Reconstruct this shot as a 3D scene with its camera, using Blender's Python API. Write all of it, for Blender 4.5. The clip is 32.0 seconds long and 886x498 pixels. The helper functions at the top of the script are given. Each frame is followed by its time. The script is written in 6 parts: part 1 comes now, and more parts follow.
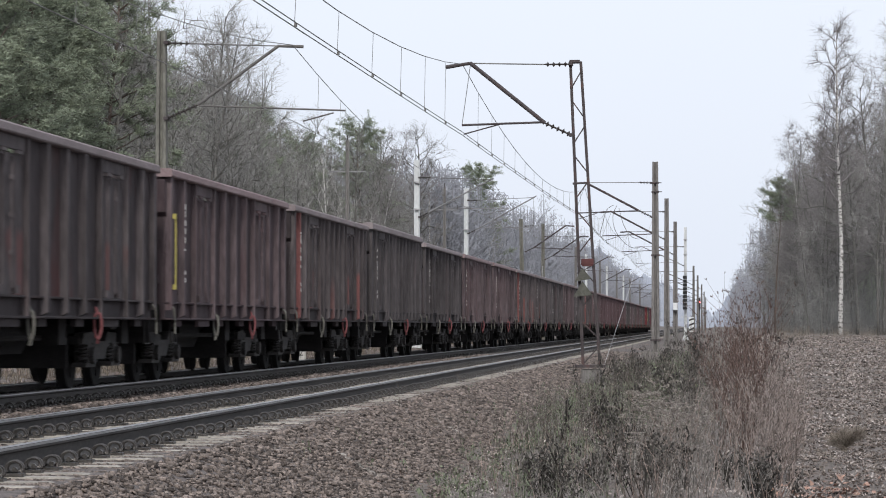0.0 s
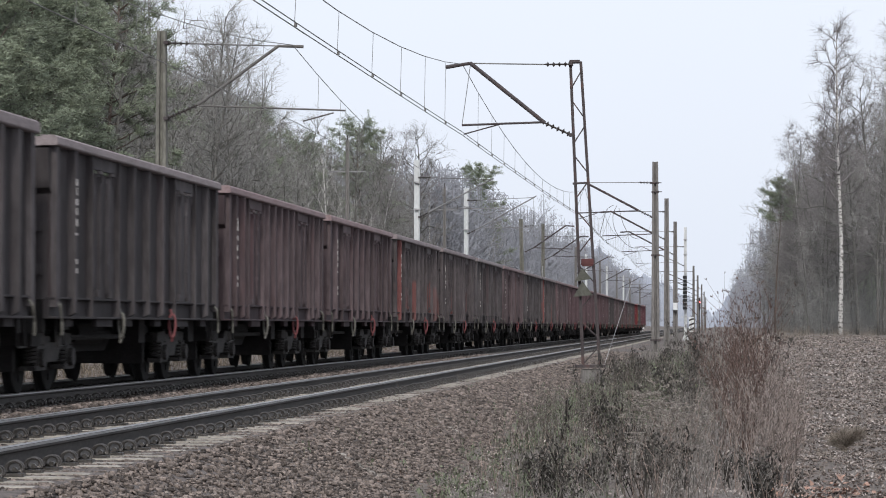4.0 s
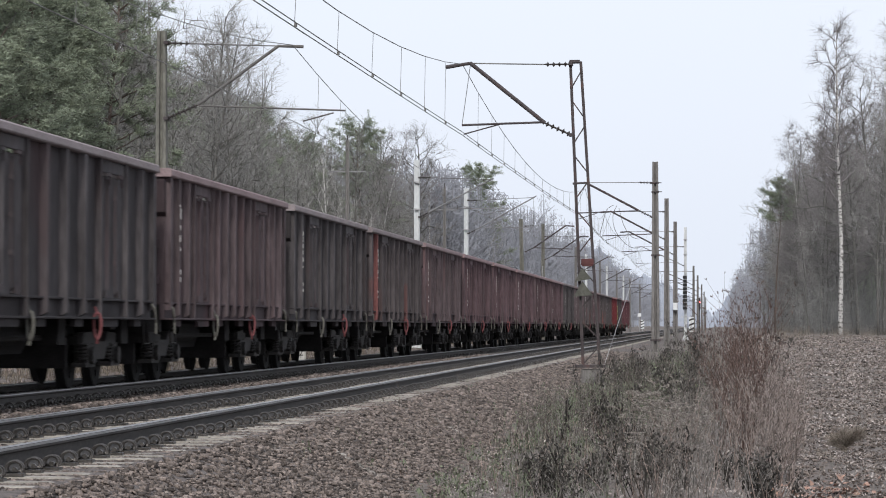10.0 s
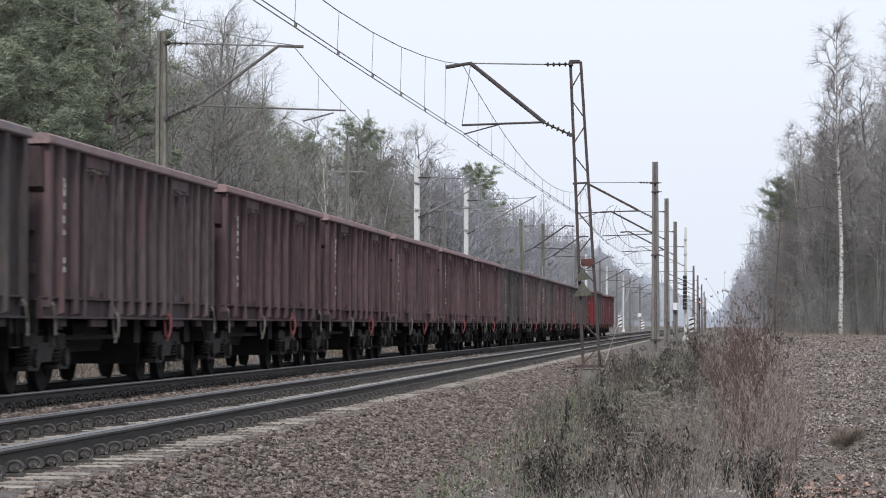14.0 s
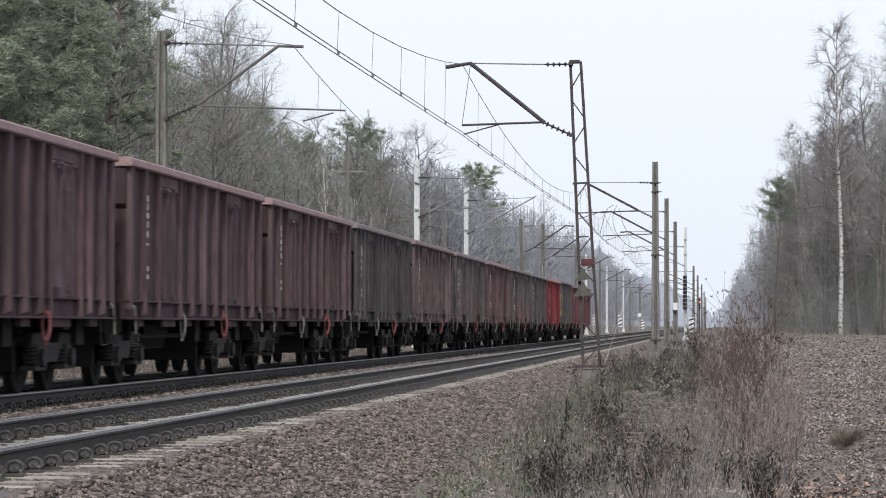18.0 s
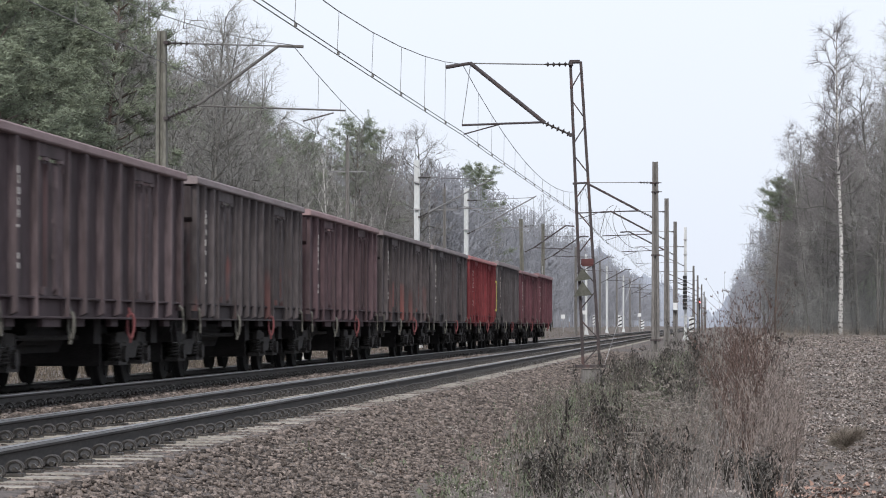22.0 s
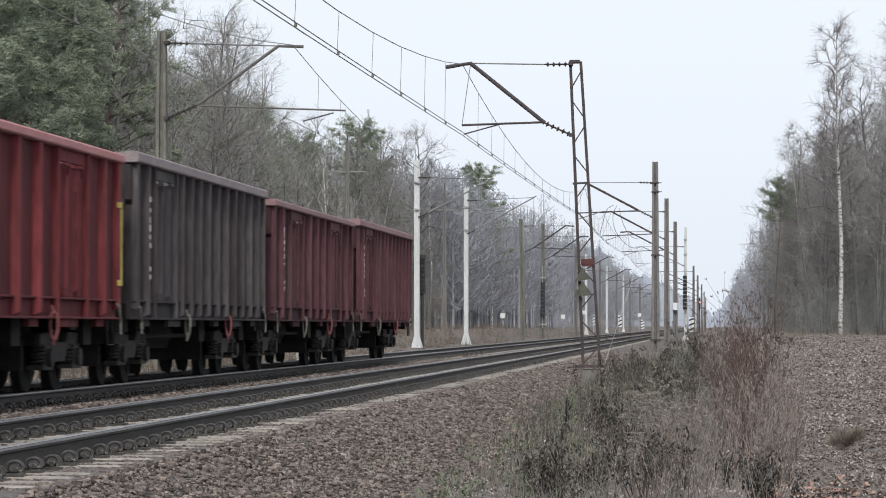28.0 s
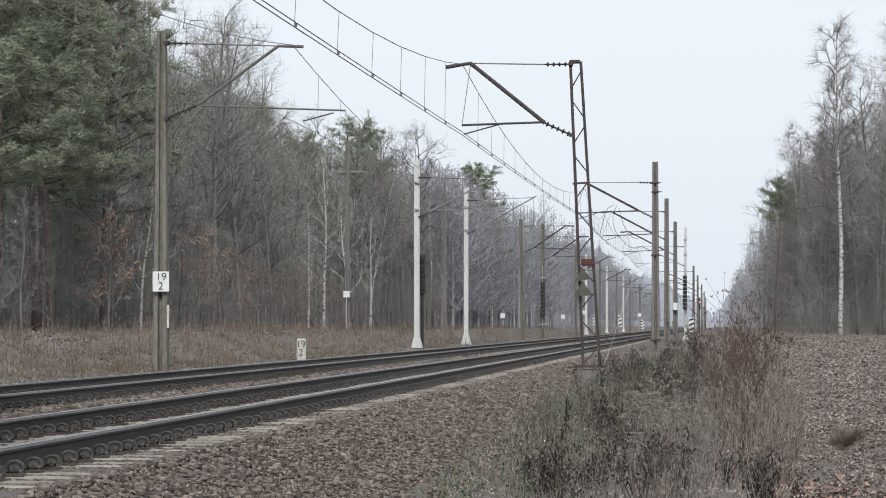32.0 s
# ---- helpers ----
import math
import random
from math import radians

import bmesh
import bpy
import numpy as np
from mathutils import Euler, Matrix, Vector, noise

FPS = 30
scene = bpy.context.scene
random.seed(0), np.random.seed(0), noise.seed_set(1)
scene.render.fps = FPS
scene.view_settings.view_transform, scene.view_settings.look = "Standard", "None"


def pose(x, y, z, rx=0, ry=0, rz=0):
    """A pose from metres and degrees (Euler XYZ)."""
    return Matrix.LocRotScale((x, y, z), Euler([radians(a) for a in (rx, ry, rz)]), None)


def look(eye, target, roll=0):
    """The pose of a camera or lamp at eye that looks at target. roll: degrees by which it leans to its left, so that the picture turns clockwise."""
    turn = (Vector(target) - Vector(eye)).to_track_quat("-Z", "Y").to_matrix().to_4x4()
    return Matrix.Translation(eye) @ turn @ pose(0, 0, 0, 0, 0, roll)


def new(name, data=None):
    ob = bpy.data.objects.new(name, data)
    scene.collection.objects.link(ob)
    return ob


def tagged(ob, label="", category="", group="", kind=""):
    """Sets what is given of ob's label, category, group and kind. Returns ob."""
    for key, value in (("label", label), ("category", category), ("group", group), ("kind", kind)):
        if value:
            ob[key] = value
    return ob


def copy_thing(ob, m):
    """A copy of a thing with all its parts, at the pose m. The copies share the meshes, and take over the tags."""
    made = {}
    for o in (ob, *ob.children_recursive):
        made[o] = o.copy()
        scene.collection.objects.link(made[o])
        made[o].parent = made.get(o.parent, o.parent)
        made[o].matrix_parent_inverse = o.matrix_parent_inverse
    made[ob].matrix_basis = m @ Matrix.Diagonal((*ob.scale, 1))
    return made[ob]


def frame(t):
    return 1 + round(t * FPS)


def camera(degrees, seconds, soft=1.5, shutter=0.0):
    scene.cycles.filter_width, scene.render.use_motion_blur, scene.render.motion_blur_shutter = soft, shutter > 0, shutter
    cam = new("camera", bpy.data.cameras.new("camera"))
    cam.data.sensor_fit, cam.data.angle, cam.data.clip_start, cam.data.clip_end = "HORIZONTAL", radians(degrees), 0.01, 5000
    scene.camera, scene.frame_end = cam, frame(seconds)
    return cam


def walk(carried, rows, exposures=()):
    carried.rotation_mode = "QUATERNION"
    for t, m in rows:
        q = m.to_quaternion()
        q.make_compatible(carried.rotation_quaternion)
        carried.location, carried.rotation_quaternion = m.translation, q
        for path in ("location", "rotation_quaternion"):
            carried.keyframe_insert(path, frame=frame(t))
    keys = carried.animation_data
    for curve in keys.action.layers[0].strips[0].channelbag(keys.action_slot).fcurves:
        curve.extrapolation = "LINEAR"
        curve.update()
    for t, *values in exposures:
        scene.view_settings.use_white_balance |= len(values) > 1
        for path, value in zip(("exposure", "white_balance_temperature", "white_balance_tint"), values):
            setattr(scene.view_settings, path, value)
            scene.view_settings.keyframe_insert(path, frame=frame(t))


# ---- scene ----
# The world: x across the line (to the east), y along it, z = 0 at the top of the rails.
XN, XF = -5.86, -9.80          # axes of the near and of the far track
PITCH = 14.04                  # length of a wagon over its buffers
cam = camera(16.43, 32.0, soft=1.0, shutter=0.5)
EYE = (0.0, 0.0, 0.88)
AIM = (-8.7096, 99.588, 3.3842)
walk(cam, [(0, look(EYE, AIM)), (32, look(EYE, AIM))], exposures=[(0, 0.31, 6500, 10), (13, 0.33, 6500, 10), (17, 0.39, 6530, 9), (19, 0.4, 6530, 9), (22, 0.37, 6500, 10), (25, 0.37, 6510, 10), (28, 0.35, 6600, 8), (30, 0.34, 6650, 7), (32, 0.3, 6650, 7)])

# ---- sky and light: high overcast, soft sun behind the cloud ----
world = bpy.data.worlds.new("overcast_sky")
scene.world = world
world.use_nodes = True
wn, wl = world.node_tree.nodes, world.node_tree.links
wn.clear()
sky = wn.new("ShaderNodeTexSky")
sky.sky_type, sky.sun_disc = "NISHITA", False
sky.sun_elevation, sky.sun_rotation = radians(37), radians(175)
sky.air_density, sky.dust_density, sky.ozone_density = 1.0, 4.0, 1.0
hsv = wn.new("ShaderNodeHueSaturation")
hsv.inputs["Saturation"].default_value = 0.25
cloud = wn.new("ShaderNodeMix")
cloud.data_type = "RGBA"
cloud.inputs["Factor"].default_value = 0.8
cloud.inputs["B"].default_value = (8.1, 8.7, 9.85, 1)
bg = wn.new("ShaderNodeBackground")
bg.inputs["Strength"].default_value = 0.095
wo = wn.new("ShaderNodeOutputWorld")
wl.new(sky.outputs[0], hsv.inputs["Color"])
wl.new(hsv.outputs[0], cloud.inputs["A"])
wl.new(cloud.outputs["Result"], bg.inputs[0])
wl.new(bg.outputs[0], wo.inputs[0])
sun = new("sun", bpy.data.lights.new("sun", "SUN"))
sun.data.energy, sun.data.angle, sun.data.color = 2.0, radians(10), (1.0, 0.97, 0.92)
sun.matrix_world = look((3.8, -45, 34), (0, 0, 0))


# ---- materials ----
def surface(name, a, b, scale=6.0, rough=0.85, bump=0.3, metal=0.0, stretch=(1, 1, 1), stain=None, stain_scale=0.6,
            stain_amount=0.45, vary=0.0, island=0.0, fine=8.0, depth=0.01, below=None):
    """Two colours mixed by grain at two scales, with an optional stain, bump and change from thing to thing."""
    m = bpy.data.materials.new(name)
    m.use_nodes = True
    n, l = m.node_tree.nodes, m.node_tree.links
    p = n["Principled BSDF"]
    p.inputs["Roughness"].default_value, p.inputs["Metallic"].default_value = rough, metal
    p.inputs["Specular IOR Level"].default_value = 0.3
    tc, mp, info = n.new("ShaderNodeTexCoord"), n.new("ShaderNodeMapping"), n.new("ShaderNodeObjectInfo")
    mp.inputs["Scale"].default_value = stretch
    shift = n.new("ShaderNodeVectorMath")
    shift.operation = "MULTIPLY"
    shift.inputs[1].default_value = (37, 53, 71)
    l.new(info.outputs["Random"], shift.inputs[0])
    l.new(tc.outputs["Object"], mp.inputs["Vector"])
    l.new(shift.outputs[0], mp.inputs["Location"])
    big, small = n.new("ShaderNodeTexNoise"), n.new("ShaderNodeTexNoise")
    big.inputs["Scale"].default_value, small.inputs["Scale"].default_value = scale, scale * fine
    big.inputs["Detail"].default_value, small.inputs["Detail"].default_value = 6, 4
    for t in (big, small):
        l.new(mp.outputs[0], t.inputs["Vector"])
    mixed = n.new("ShaderNodeMath")
    mixed.operation = "MULTIPLY_ADD"
    mixed.inputs[1].default_value = 0.55
    l.new(small.outputs["Fac"], mixed.inputs[0])
    half = n.new("ShaderNodeMath")
    half.operation = "MULTIPLY"
    half.inputs[1].default_value = 0.45
    l.new(big.outputs["Fac"], half.inputs[0])
    l.new(half.outputs[0], mixed.inputs[2])
    ramp = n.new("ShaderNodeValToRGB")
    ramp.color_ramp.elements[0].position, ramp.color_ramp.elements[1].position = 0.36, 0.64
    ramp.color_ramp.elements[0].color, ramp.color_ramp.elements[1].color = (*a, 1), (*b, 1)
    l.new(mixed.outputs[0], ramp.inputs[0])
    colour = ramp.outputs[0]
    if stain:
        patch = n.new("ShaderNodeTexNoise")
        patch.inputs["Scale"].default_value, patch.inputs["Detail"].default_value = stain_scale, 7
        patch.inputs["Roughness"].default_value = 0.65
        l.new(mp.outputs[0], patch.inputs["Vector"])
        edge = n.new("ShaderNodeValToRGB")
        edge.color_ramp.elements[0].position, edge.color_ramp.elements[1].position = 1 - stain_amount, 1.1 - stain_amount
        l.new(patch.outputs["Fac"], edge.inputs[0])
        mix = n.new("ShaderNodeMix")
        mix.data_type = "RGBA"
        mix.inputs["B"].default_value = (*stain, 1)
        if below:
            # renewed paint: patches with an uneven upper edge, low on the wall
            patch.inputs["Detail"].default_value = 2
            apart, level, both = n.new("ShaderNodeSeparateXYZ"), n.new("ShaderNodeMapRange"), n.new("ShaderNodeMath")
            wob = n.new("ShaderNodeMath")
            wob.operation, wob.inputs[1].default_value = "MULTIPLY_ADD", -1.1
            l.new(tc.outputs["Object"], apart.inputs[0])
            l.new(patch.outputs["Fac"], wob.inputs[0])
            l.new(apart.outputs["Z"], wob.inputs[2])
            level.inputs["From Min"].default_value, level.inputs["From Max"].default_value = below - 0.12, below
            level.inputs["To Min"].default_value, level.inputs["To Max"].default_value = 0.85, 0.0
            l.new(wob.outputs[0], level.inputs["Value"])
            both.operation = "MULTIPLY"
            l.new(level.outputs[0], both.inputs[0])
            l.new(edge.outputs[0], both.inputs[1])
            l.new(both.outputs[0], mix.inputs["Factor"])
        else:
            l.new(edge.outputs[0], mix.inputs["Factor"])
        l.new(colour, mix.inputs["A"])
        colour = mix.outputs["Result"]
    if vary or island:
        hs, rng = n.new("ShaderNodeHueSaturation"), n.new("ShaderNodeMapRange")
        rng.inputs["To Min"].default_value, rng.inputs["To Max"].default_value = 1 - max(vary, island), 1 + max(vary, island)
        if island:
            geo = n.new("ShaderNodeNewGeometry")
            l.new(geo.outputs["Random Per Island"], rng.inputs["Value"])
        else:
            l.new(info.outputs["Random"], rng.inputs["Value"])
        l.new(rng.outputs[0], hs.inputs["Value"])
        l.new(colour, hs.inputs["Color"])
        colour = hs.outputs[0]
    l.new(colour, p.inputs["Base Color"])
    if bump:
        bp = n.new("ShaderNodeBump")
        bp.inputs["Strength"].default_value, bp.inputs["Distance"].default_value = bump, depth
        l.new(mixed.outputs[0], bp.inputs["Height"])
        l.new(bp.outputs[0], p.inputs["Normal"])
    return m


M = {}
M["steel"] = surface("rusty_rail_side", (0.026, 0.024, 0.023), (0.056, 0.05, 0.047), 5, 0.8, 0.3, stretch=(1, 0.2, 1))
M["railhead"] = surface("worn_rail_head", (0.2, 0.195, 0.195), (0.3, 0.295, 0.295), 6, 0.38, 0.1, metal=0.85, stretch=(1, 0.1, 1))
M["clip"] = surface("rusty_clip", (0.04, 0.037, 0.035), (0.12, 0.11, 0.104), 20, 0.4, 0.3, metal=0.6)
M["sleeper"] = surface("dusty_concrete_sleeper", (0.22, 0.203, 0.18), (0.36, 0.333, 0.298), 7, 0.92, 0.35, stain=(0.16, 0.13, 0.11), stain_scale=3, stain_amount=0.42, vary=0.18)
M["stone"] = surface("ballast_stone", (0.064, 0.054, 0.05), (0.225, 0.184, 0.162), 14, 0.95, 0.5, island=0.7, stain=(0.26, 0.24, 0.218), stain_scale=1.2, stain_amount=0.38)
M["ballast"] = surface("ballast_bed", (0.05418, 0.046, 0.04389), (0.1872, 0.163, 0.1547), 9, 0.97, 1.0, fine=3, stain=(0.2, 0.13, 0.1), stain_scale=0.5, stain_amount=0.42, depth=0.05)
M["ground"] = surface("leafy_soil_ground", (0.083, 0.07, 0.064), (0.182, 0.159, 0.146), 2.0, 0.97, 0.9, fine=7, stain=(0.11, 0.09, 0.075), stain_scale=0.35, stain_amount=0.48, depth=0.05)
M["concrete"] = surface("weathered_concrete", (0.1, 0.097, 0.085), (0.185, 0.18, 0.158), 3, 0.93, 0.35, stretch=(1, 1, 0.25), stain=(0.17, 0.165, 0.14), stain_scale=1.2, stain_amount=0.45)
M["mast_wood"] = surface("dark_weathered_mast", (0.11, 0.104, 0.1), (0.2, 0.19, 0.184), 3, 0.92, 0.35, stretch=(1, 1, 0.2))
M["white_mast"] = surface("new_galvanised_mast", (0.46, 0.475, 0.485), (0.6, 0.615, 0.625), 2, 0.6, 0.05, stretch=(1, 1, 0.3))
M["rust_steel"] = surface("rust_brown_steel", (0.04, 0.034, 0.036), (0.078, 0.065, 0.067), 5, 0.8, 0.3, stain=(0.095, 0.058, 0.054), stain_scale=2, stain_amount=0.45)
M["grey_steel"] = surface("grey_galvanised_steel", (0.3, 0.3, 0.31), (0.45, 0.45, 0.46), 5, 0.6, 0.15, metal=0.2)
M["wire"] = surface("dark_copper_wire", (0.11, 0.107, 0.103), (0.17, 0.165, 0.16), 5, 0.6, 0.0)
M["porcelain"] = surface("brown_insulator", (0.034, 0.029, 0.027), (0.07, 0.06, 0.056), 8, 0.3, 0.0)
M["white"] = surface("white_sign_enamel", (0.56, 0.57, 0.58), (0.66, 0.67, 0.68), 5, 0.5, 0.05)
M["black"] = surface("black_paint", (0.018, 0.018, 0.02), (0.045, 0.045, 0.047), 9, 0.6, 0.1)
M["arm_steel"] = surface("dull_zinc_tube", (0.15, 0.15, 0.155), (0.24, 0.24, 0.245), 5, 0.7, 0.1)
M["arm_dark"] = surface("grimy_zinc_tube", (0.085, 0.08, 0.077), (0.15, 0.143, 0.138), 5, 0.75, 0.1)
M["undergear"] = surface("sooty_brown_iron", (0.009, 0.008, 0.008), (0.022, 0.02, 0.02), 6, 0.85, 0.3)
M["plate_back"] = surface("lichen_grey_steel", (0.05, 0.05, 0.042), (0.1, 0.1, 0.085), 5, 0.85, 0.2)
M["dull_red"] = surface("dull_red_steel", (0.07, 0.028, 0.028), (0.115, 0.046, 0.045), 6, 0.8, 0.2)
M["bogie"] = surface("dusty_bogie_iron", (0.021, 0.02, 0.02), (0.058, 0.053, 0.051), 6, 0.85, 0.3)
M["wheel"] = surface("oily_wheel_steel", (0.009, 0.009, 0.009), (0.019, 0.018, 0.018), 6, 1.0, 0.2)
M["tread"] = surface("bright_wheel_tread", (0.3, 0.3, 0.3), (0.4, 0.4, 0.4), 6, 0.35, 0.05, metal=0.8)
M["red_lever"] = surface("red_lever_paint", (0.135, 0.044, 0.047), (0.22, 0.078, 0.08), 9, 0.75, 0.1)
M["fresh_red"] = surface("dull_red_repaint", (0.115, 0.042, 0.04), (0.19, 0.078, 0.073), 4, 0.85, 0.15, stretch=(1, 1, 0.3), stain=(0.07, 0.045, 0.044), stain_scale=1.2, stain_amount=0.45)
M["pale_lever"] = surface("pale_worn_lever", (0.08, 0.077, 0.068), (0.17, 0.163, 0.145), 9, 0.7, 0.1)
M["yellow"] = surface("yellow_lever_paint", (0.28, 0.24, 0.06), (0.38, 0.33, 0.1), 9, 0.7, 0.1)
M["lettering"] = surface("faded_white_lettering", (0.42, 0.4, 0.38), (0.55, 0.52, 0.5), 9, 0.8, 0.0)
M["bark"] = surface("grey_brown_bark", (0.082, 0.079, 0.073), (0.172, 0.167, 0.156), 4, 0.95, 0.5, stretch=(1, 1, 0.3), vary=0.25)
M["twig"] = surface("bare_twigs", (0.172, 0.168, 0.16), (0.298, 0.292, 0.28), 1.0, 0.95, 0.0, vary=0.22)
M["birch"] = surface("white_birch_bark", (0.36, 0.347, 0.335), (0.54, 0.522, 0.505), 5, 0.85, 0.2, stretch=(1, 1, 2), stain=(0.07, 0.064, 0.058), stain_scale=3.5, stain_amount=0.5)
M["birch_twig"] = surface("birch_twigs", (0.14, 0.128, 0.129), (0.235, 0.217, 0.219), 1.0, 0.95, 0.0, vary=0.2)
M["pine_bark"] = surface("red_pine_bark", (0.085, 0.067, 0.058), (0.145, 0.113, 0.098), 4, 0.95, 0.5, stretch=(1, 1, 0.4), vary=0.2)
M["needles"] = surface("pine_needles", (0.168, 0.198, 0.145), (0.275, 0.31, 0.225), 0.8, 0.8, 0.0, island=0.3, vary=0.2)
M["dry_grass"] = surface("dry_grass_blades", (0.1675, 0.14, 0.117), (0.2856, 0.25, 0.2142), 1.2, 0.95, 0.0, island=0.35)
M["bank_grass"] = surface("withered_bank_grass", (0.085, 0.07, 0.056), (0.19, 0.16, 0.128), 1.2, 0.95, 0.0, island=0.45)
M["brown_stalk"] = surface("red_brown_dry_stalks", (0.13, 0.098, 0.085), (0.28, 0.222, 0.195), 1.5, 0.95, 0.0, island=0.6)
M["red_stalk"] = surface("dark_red_brown_stems", (0.07, 0.047, 0.041), (0.165, 0.115, 0.1), 1.5, 0.95, 0.0, island=0.6)
M["tan_stalk"] = surface("tan_dry_stems", (0.1576, 0.128, 0.1149), (0.3054, 0.26, 0.2403), 1.5, 0.95, 0.0, island=0.6)
M["grey_stalk"] = surface("grey_dry_stalks", (0.1231, 0.112, 0.1024), (0.2561, 0.238, 0.2247), 1.5, 0.95, 0.0, island=0.6)
M["weed_stem"] = surface("grey_brown_weed_stems", (0.06, 0.052, 0.046), (0.15, 0.132, 0.118), 1.5, 0.95, 0.0, island=0.5)
M["dark_weed"] = surface("dark_withered_weeds", (0.035, 0.032, 0.03), (0.085, 0.078, 0.07), 1.5, 0.95, 0.0, island=0.6)
M["green_weed"] = surface("green_weed_leaves", (0.0788, 0.095, 0.0627), (0.1675, 0.185, 0.1254), 1.5, 0.9, 0.0, island=0.6)
M["litter"] = surface("fallen_leaves", (0.105, 0.086, 0.077), (0.4, 0.355, 0.33), 1.0, 0.9, 0.0, island=0.55)
M["brush"] = surface("grey_dead_stems", (0.143, 0.141, 0.136), (0.26, 0.257, 0.248), 1.0, 0.95, 0.0, island=0.35)
M["fluff"] = surface("pale_grey_seed_fluff", (0.2, 0.18, 0.162), (0.37, 0.338, 0.308), 1.5, 0.95, 0.0, island=0.4)
M["whitewash"] = surface("worn_whitewash", (0.38, 0.37, 0.35), (0.52, 0.51, 0.48), 6, 0.9, 0.2, stain=(0.25, 0.24, 0.21), stain_scale=4, stain_amount=0.42)
# haze put into the base colour: paler and bluer than the near trees
M["far_wood"] = surface("hazy_far_woods", (0.225, 0.23, 0.255), (0.33, 0.337, 0.37), 0.2, 1.0, 0.0)
M["oak_leaf"] = surface("rusty_oak_leaves", (0.22, 0.13, 0.1), (0.38, 0.25, 0.2), 2.0, 0.9, 0.0, island=0.4)


# ---- building helpers ----
class Shape:
    """Collects points and faces for one mesh."""

    def __init__(self):
        self.v, self.f, self.m = [], [], []

    def add(self, pts, faces, slot=0):
        k = len(self.v)
        self.v += [tuple(p) for p in pts]
        self.f += [tuple(i + k for i in f) for f in faces]
        self.m += [slot] * len(faces)
        return self

    def box(self, c, s, slot=0, turn=None, taper=1.0):
        x, y, z = s[0] / 2, s[1] / 2, s[2] / 2
        pts = [Vector((i * x * (taper if k > 0 else 1), j * y * (taper if k > 0 else 1), k * z)) for k in (-1, 1) for i, j in ((-1, -1), (1, -1), (1, 1), (-1, 1))]
        if turn is not None:
            pts = [turn @ p for p in pts]
        return self.add([p + Vector(c) for p in pts], [(3, 2, 1, 0), (4, 5, 6, 7), (0, 1, 5, 4), (1, 2, 6, 5), (2, 3, 7, 6), (3, 0, 4, 7)], slot)

    def tube(self, pts, r, sides=6, slot=0, caps=True):
        """A round bar along pts; r is one radius or one a point."""
        pts = [Vector(p) for p in pts]
        rs = r if isinstance(r, (list, tuple)) else [r] * len(pts)
        ring, base = [], None
        for i, p in enumerate(pts):
            d = (pts[min(i + 1, len(pts) - 1)] - pts[max(i - 1, 0)]).normalized()
            ref = Vector((0, 0, 1)) if abs(d.z) < 0.9 else Vector((1, 0, 0))
            if base is None:
                base = d.cross(ref).normalized()
            base = (base - d * base.dot(d)).normalized()
            other = d.cross(base)
            ring += [p + (base * math.cos(a) + other * math.sin(a)) * rs[i] for a in (2 * math.pi * k / sides for k in range(sides))]
        faces = [(i * sides + k, i * sides + (k + 1) % sides, (i + 1) * sides + (k + 1) % sides, (i + 1) * sides + k)
                 for i in range(len(pts) - 1) for k in range(sides)]
        if caps:
            faces += [tuple(range(sides))[::-1], tuple(range((len(pts) - 1) * sides, len(pts) * sides))]
        return self.add(ring, faces, slot)

    def beam(self, p, q, w, h, slot=0):
        """A square bar from p to q, w across and h high."""
        p, q = Vector(p), Vector(q)
        d = q - p
        rot = d.to_track_quat("Y", "Z").to_matrix()
        return self.box((p + q) / 2, (w, d.length, h), slot, rot)

    def sweep(self, outline, y0, y1, slot=0, x=0.0, z=0.0):
        """An outline of (x, z) drawn along y."""
        k = len(outline)
        pts = [(a + x, y, b + z) for y in (y0, y1) for a, b in outline]
        return self.add(pts, [(i, (i + 1) % k, (i + 1) % k + k, i + k) for i in range(k)] + [tuple(range(k))[::-1], tuple(range(k, 2 * k))], slot)

    def mesh(self, name, mats, bevel=0.0, smooth=False):
        me = bpy.data.meshes.new(name)
        me.from_pydata(self.v, [], self.f)
        for m in mats:
            me.materials.append(m)
        me.polygons.foreach_set("material_index", self.m)
        if bevel or smooth is None:
            bm = bmesh.new()
            bm.from_mesh(me)
            bmesh.ops.recalc_face_normals(bm, faces=bm.faces)
            if bevel:
                bmesh.ops.bevel(bm, geom=[e for e in bm.edges if e.is_manifold and e.calc_face_angle(0) > 0.6], offset=bevel, segments=1, affect="EDGES")
            bm.to_mesh(me)
            bm.free()
        if smooth:
            me.polygons.foreach_set("use_smooth", [True] * len(me.polygons))
        me.update()
        return me


def part(name, shape, material, parent=None, label="", bevel=0.0, at=None, smooth=False):
    """Links a shape (or a ready mesh) as ONE mesh object under a thing or part."""
    mats = material if isinstance(material, (list, tuple)) else [material]
    me = shape.mesh(name, mats, bevel, smooth) if isinstance(shape, Shape) else shape
    ob = new(name, me)
    ob.parent = parent
    if at is not None:
        ob.matrix_basis = at
    return tagged(ob, label) if label else ob


def thing(name, label, category, at=None, group="", kind=""):
    ob = tagged(new(name), label, category, group, kind)
    ob.empty_display_size = 0.2
    if at is not None:
        ob.matrix_basis = at
    return ob


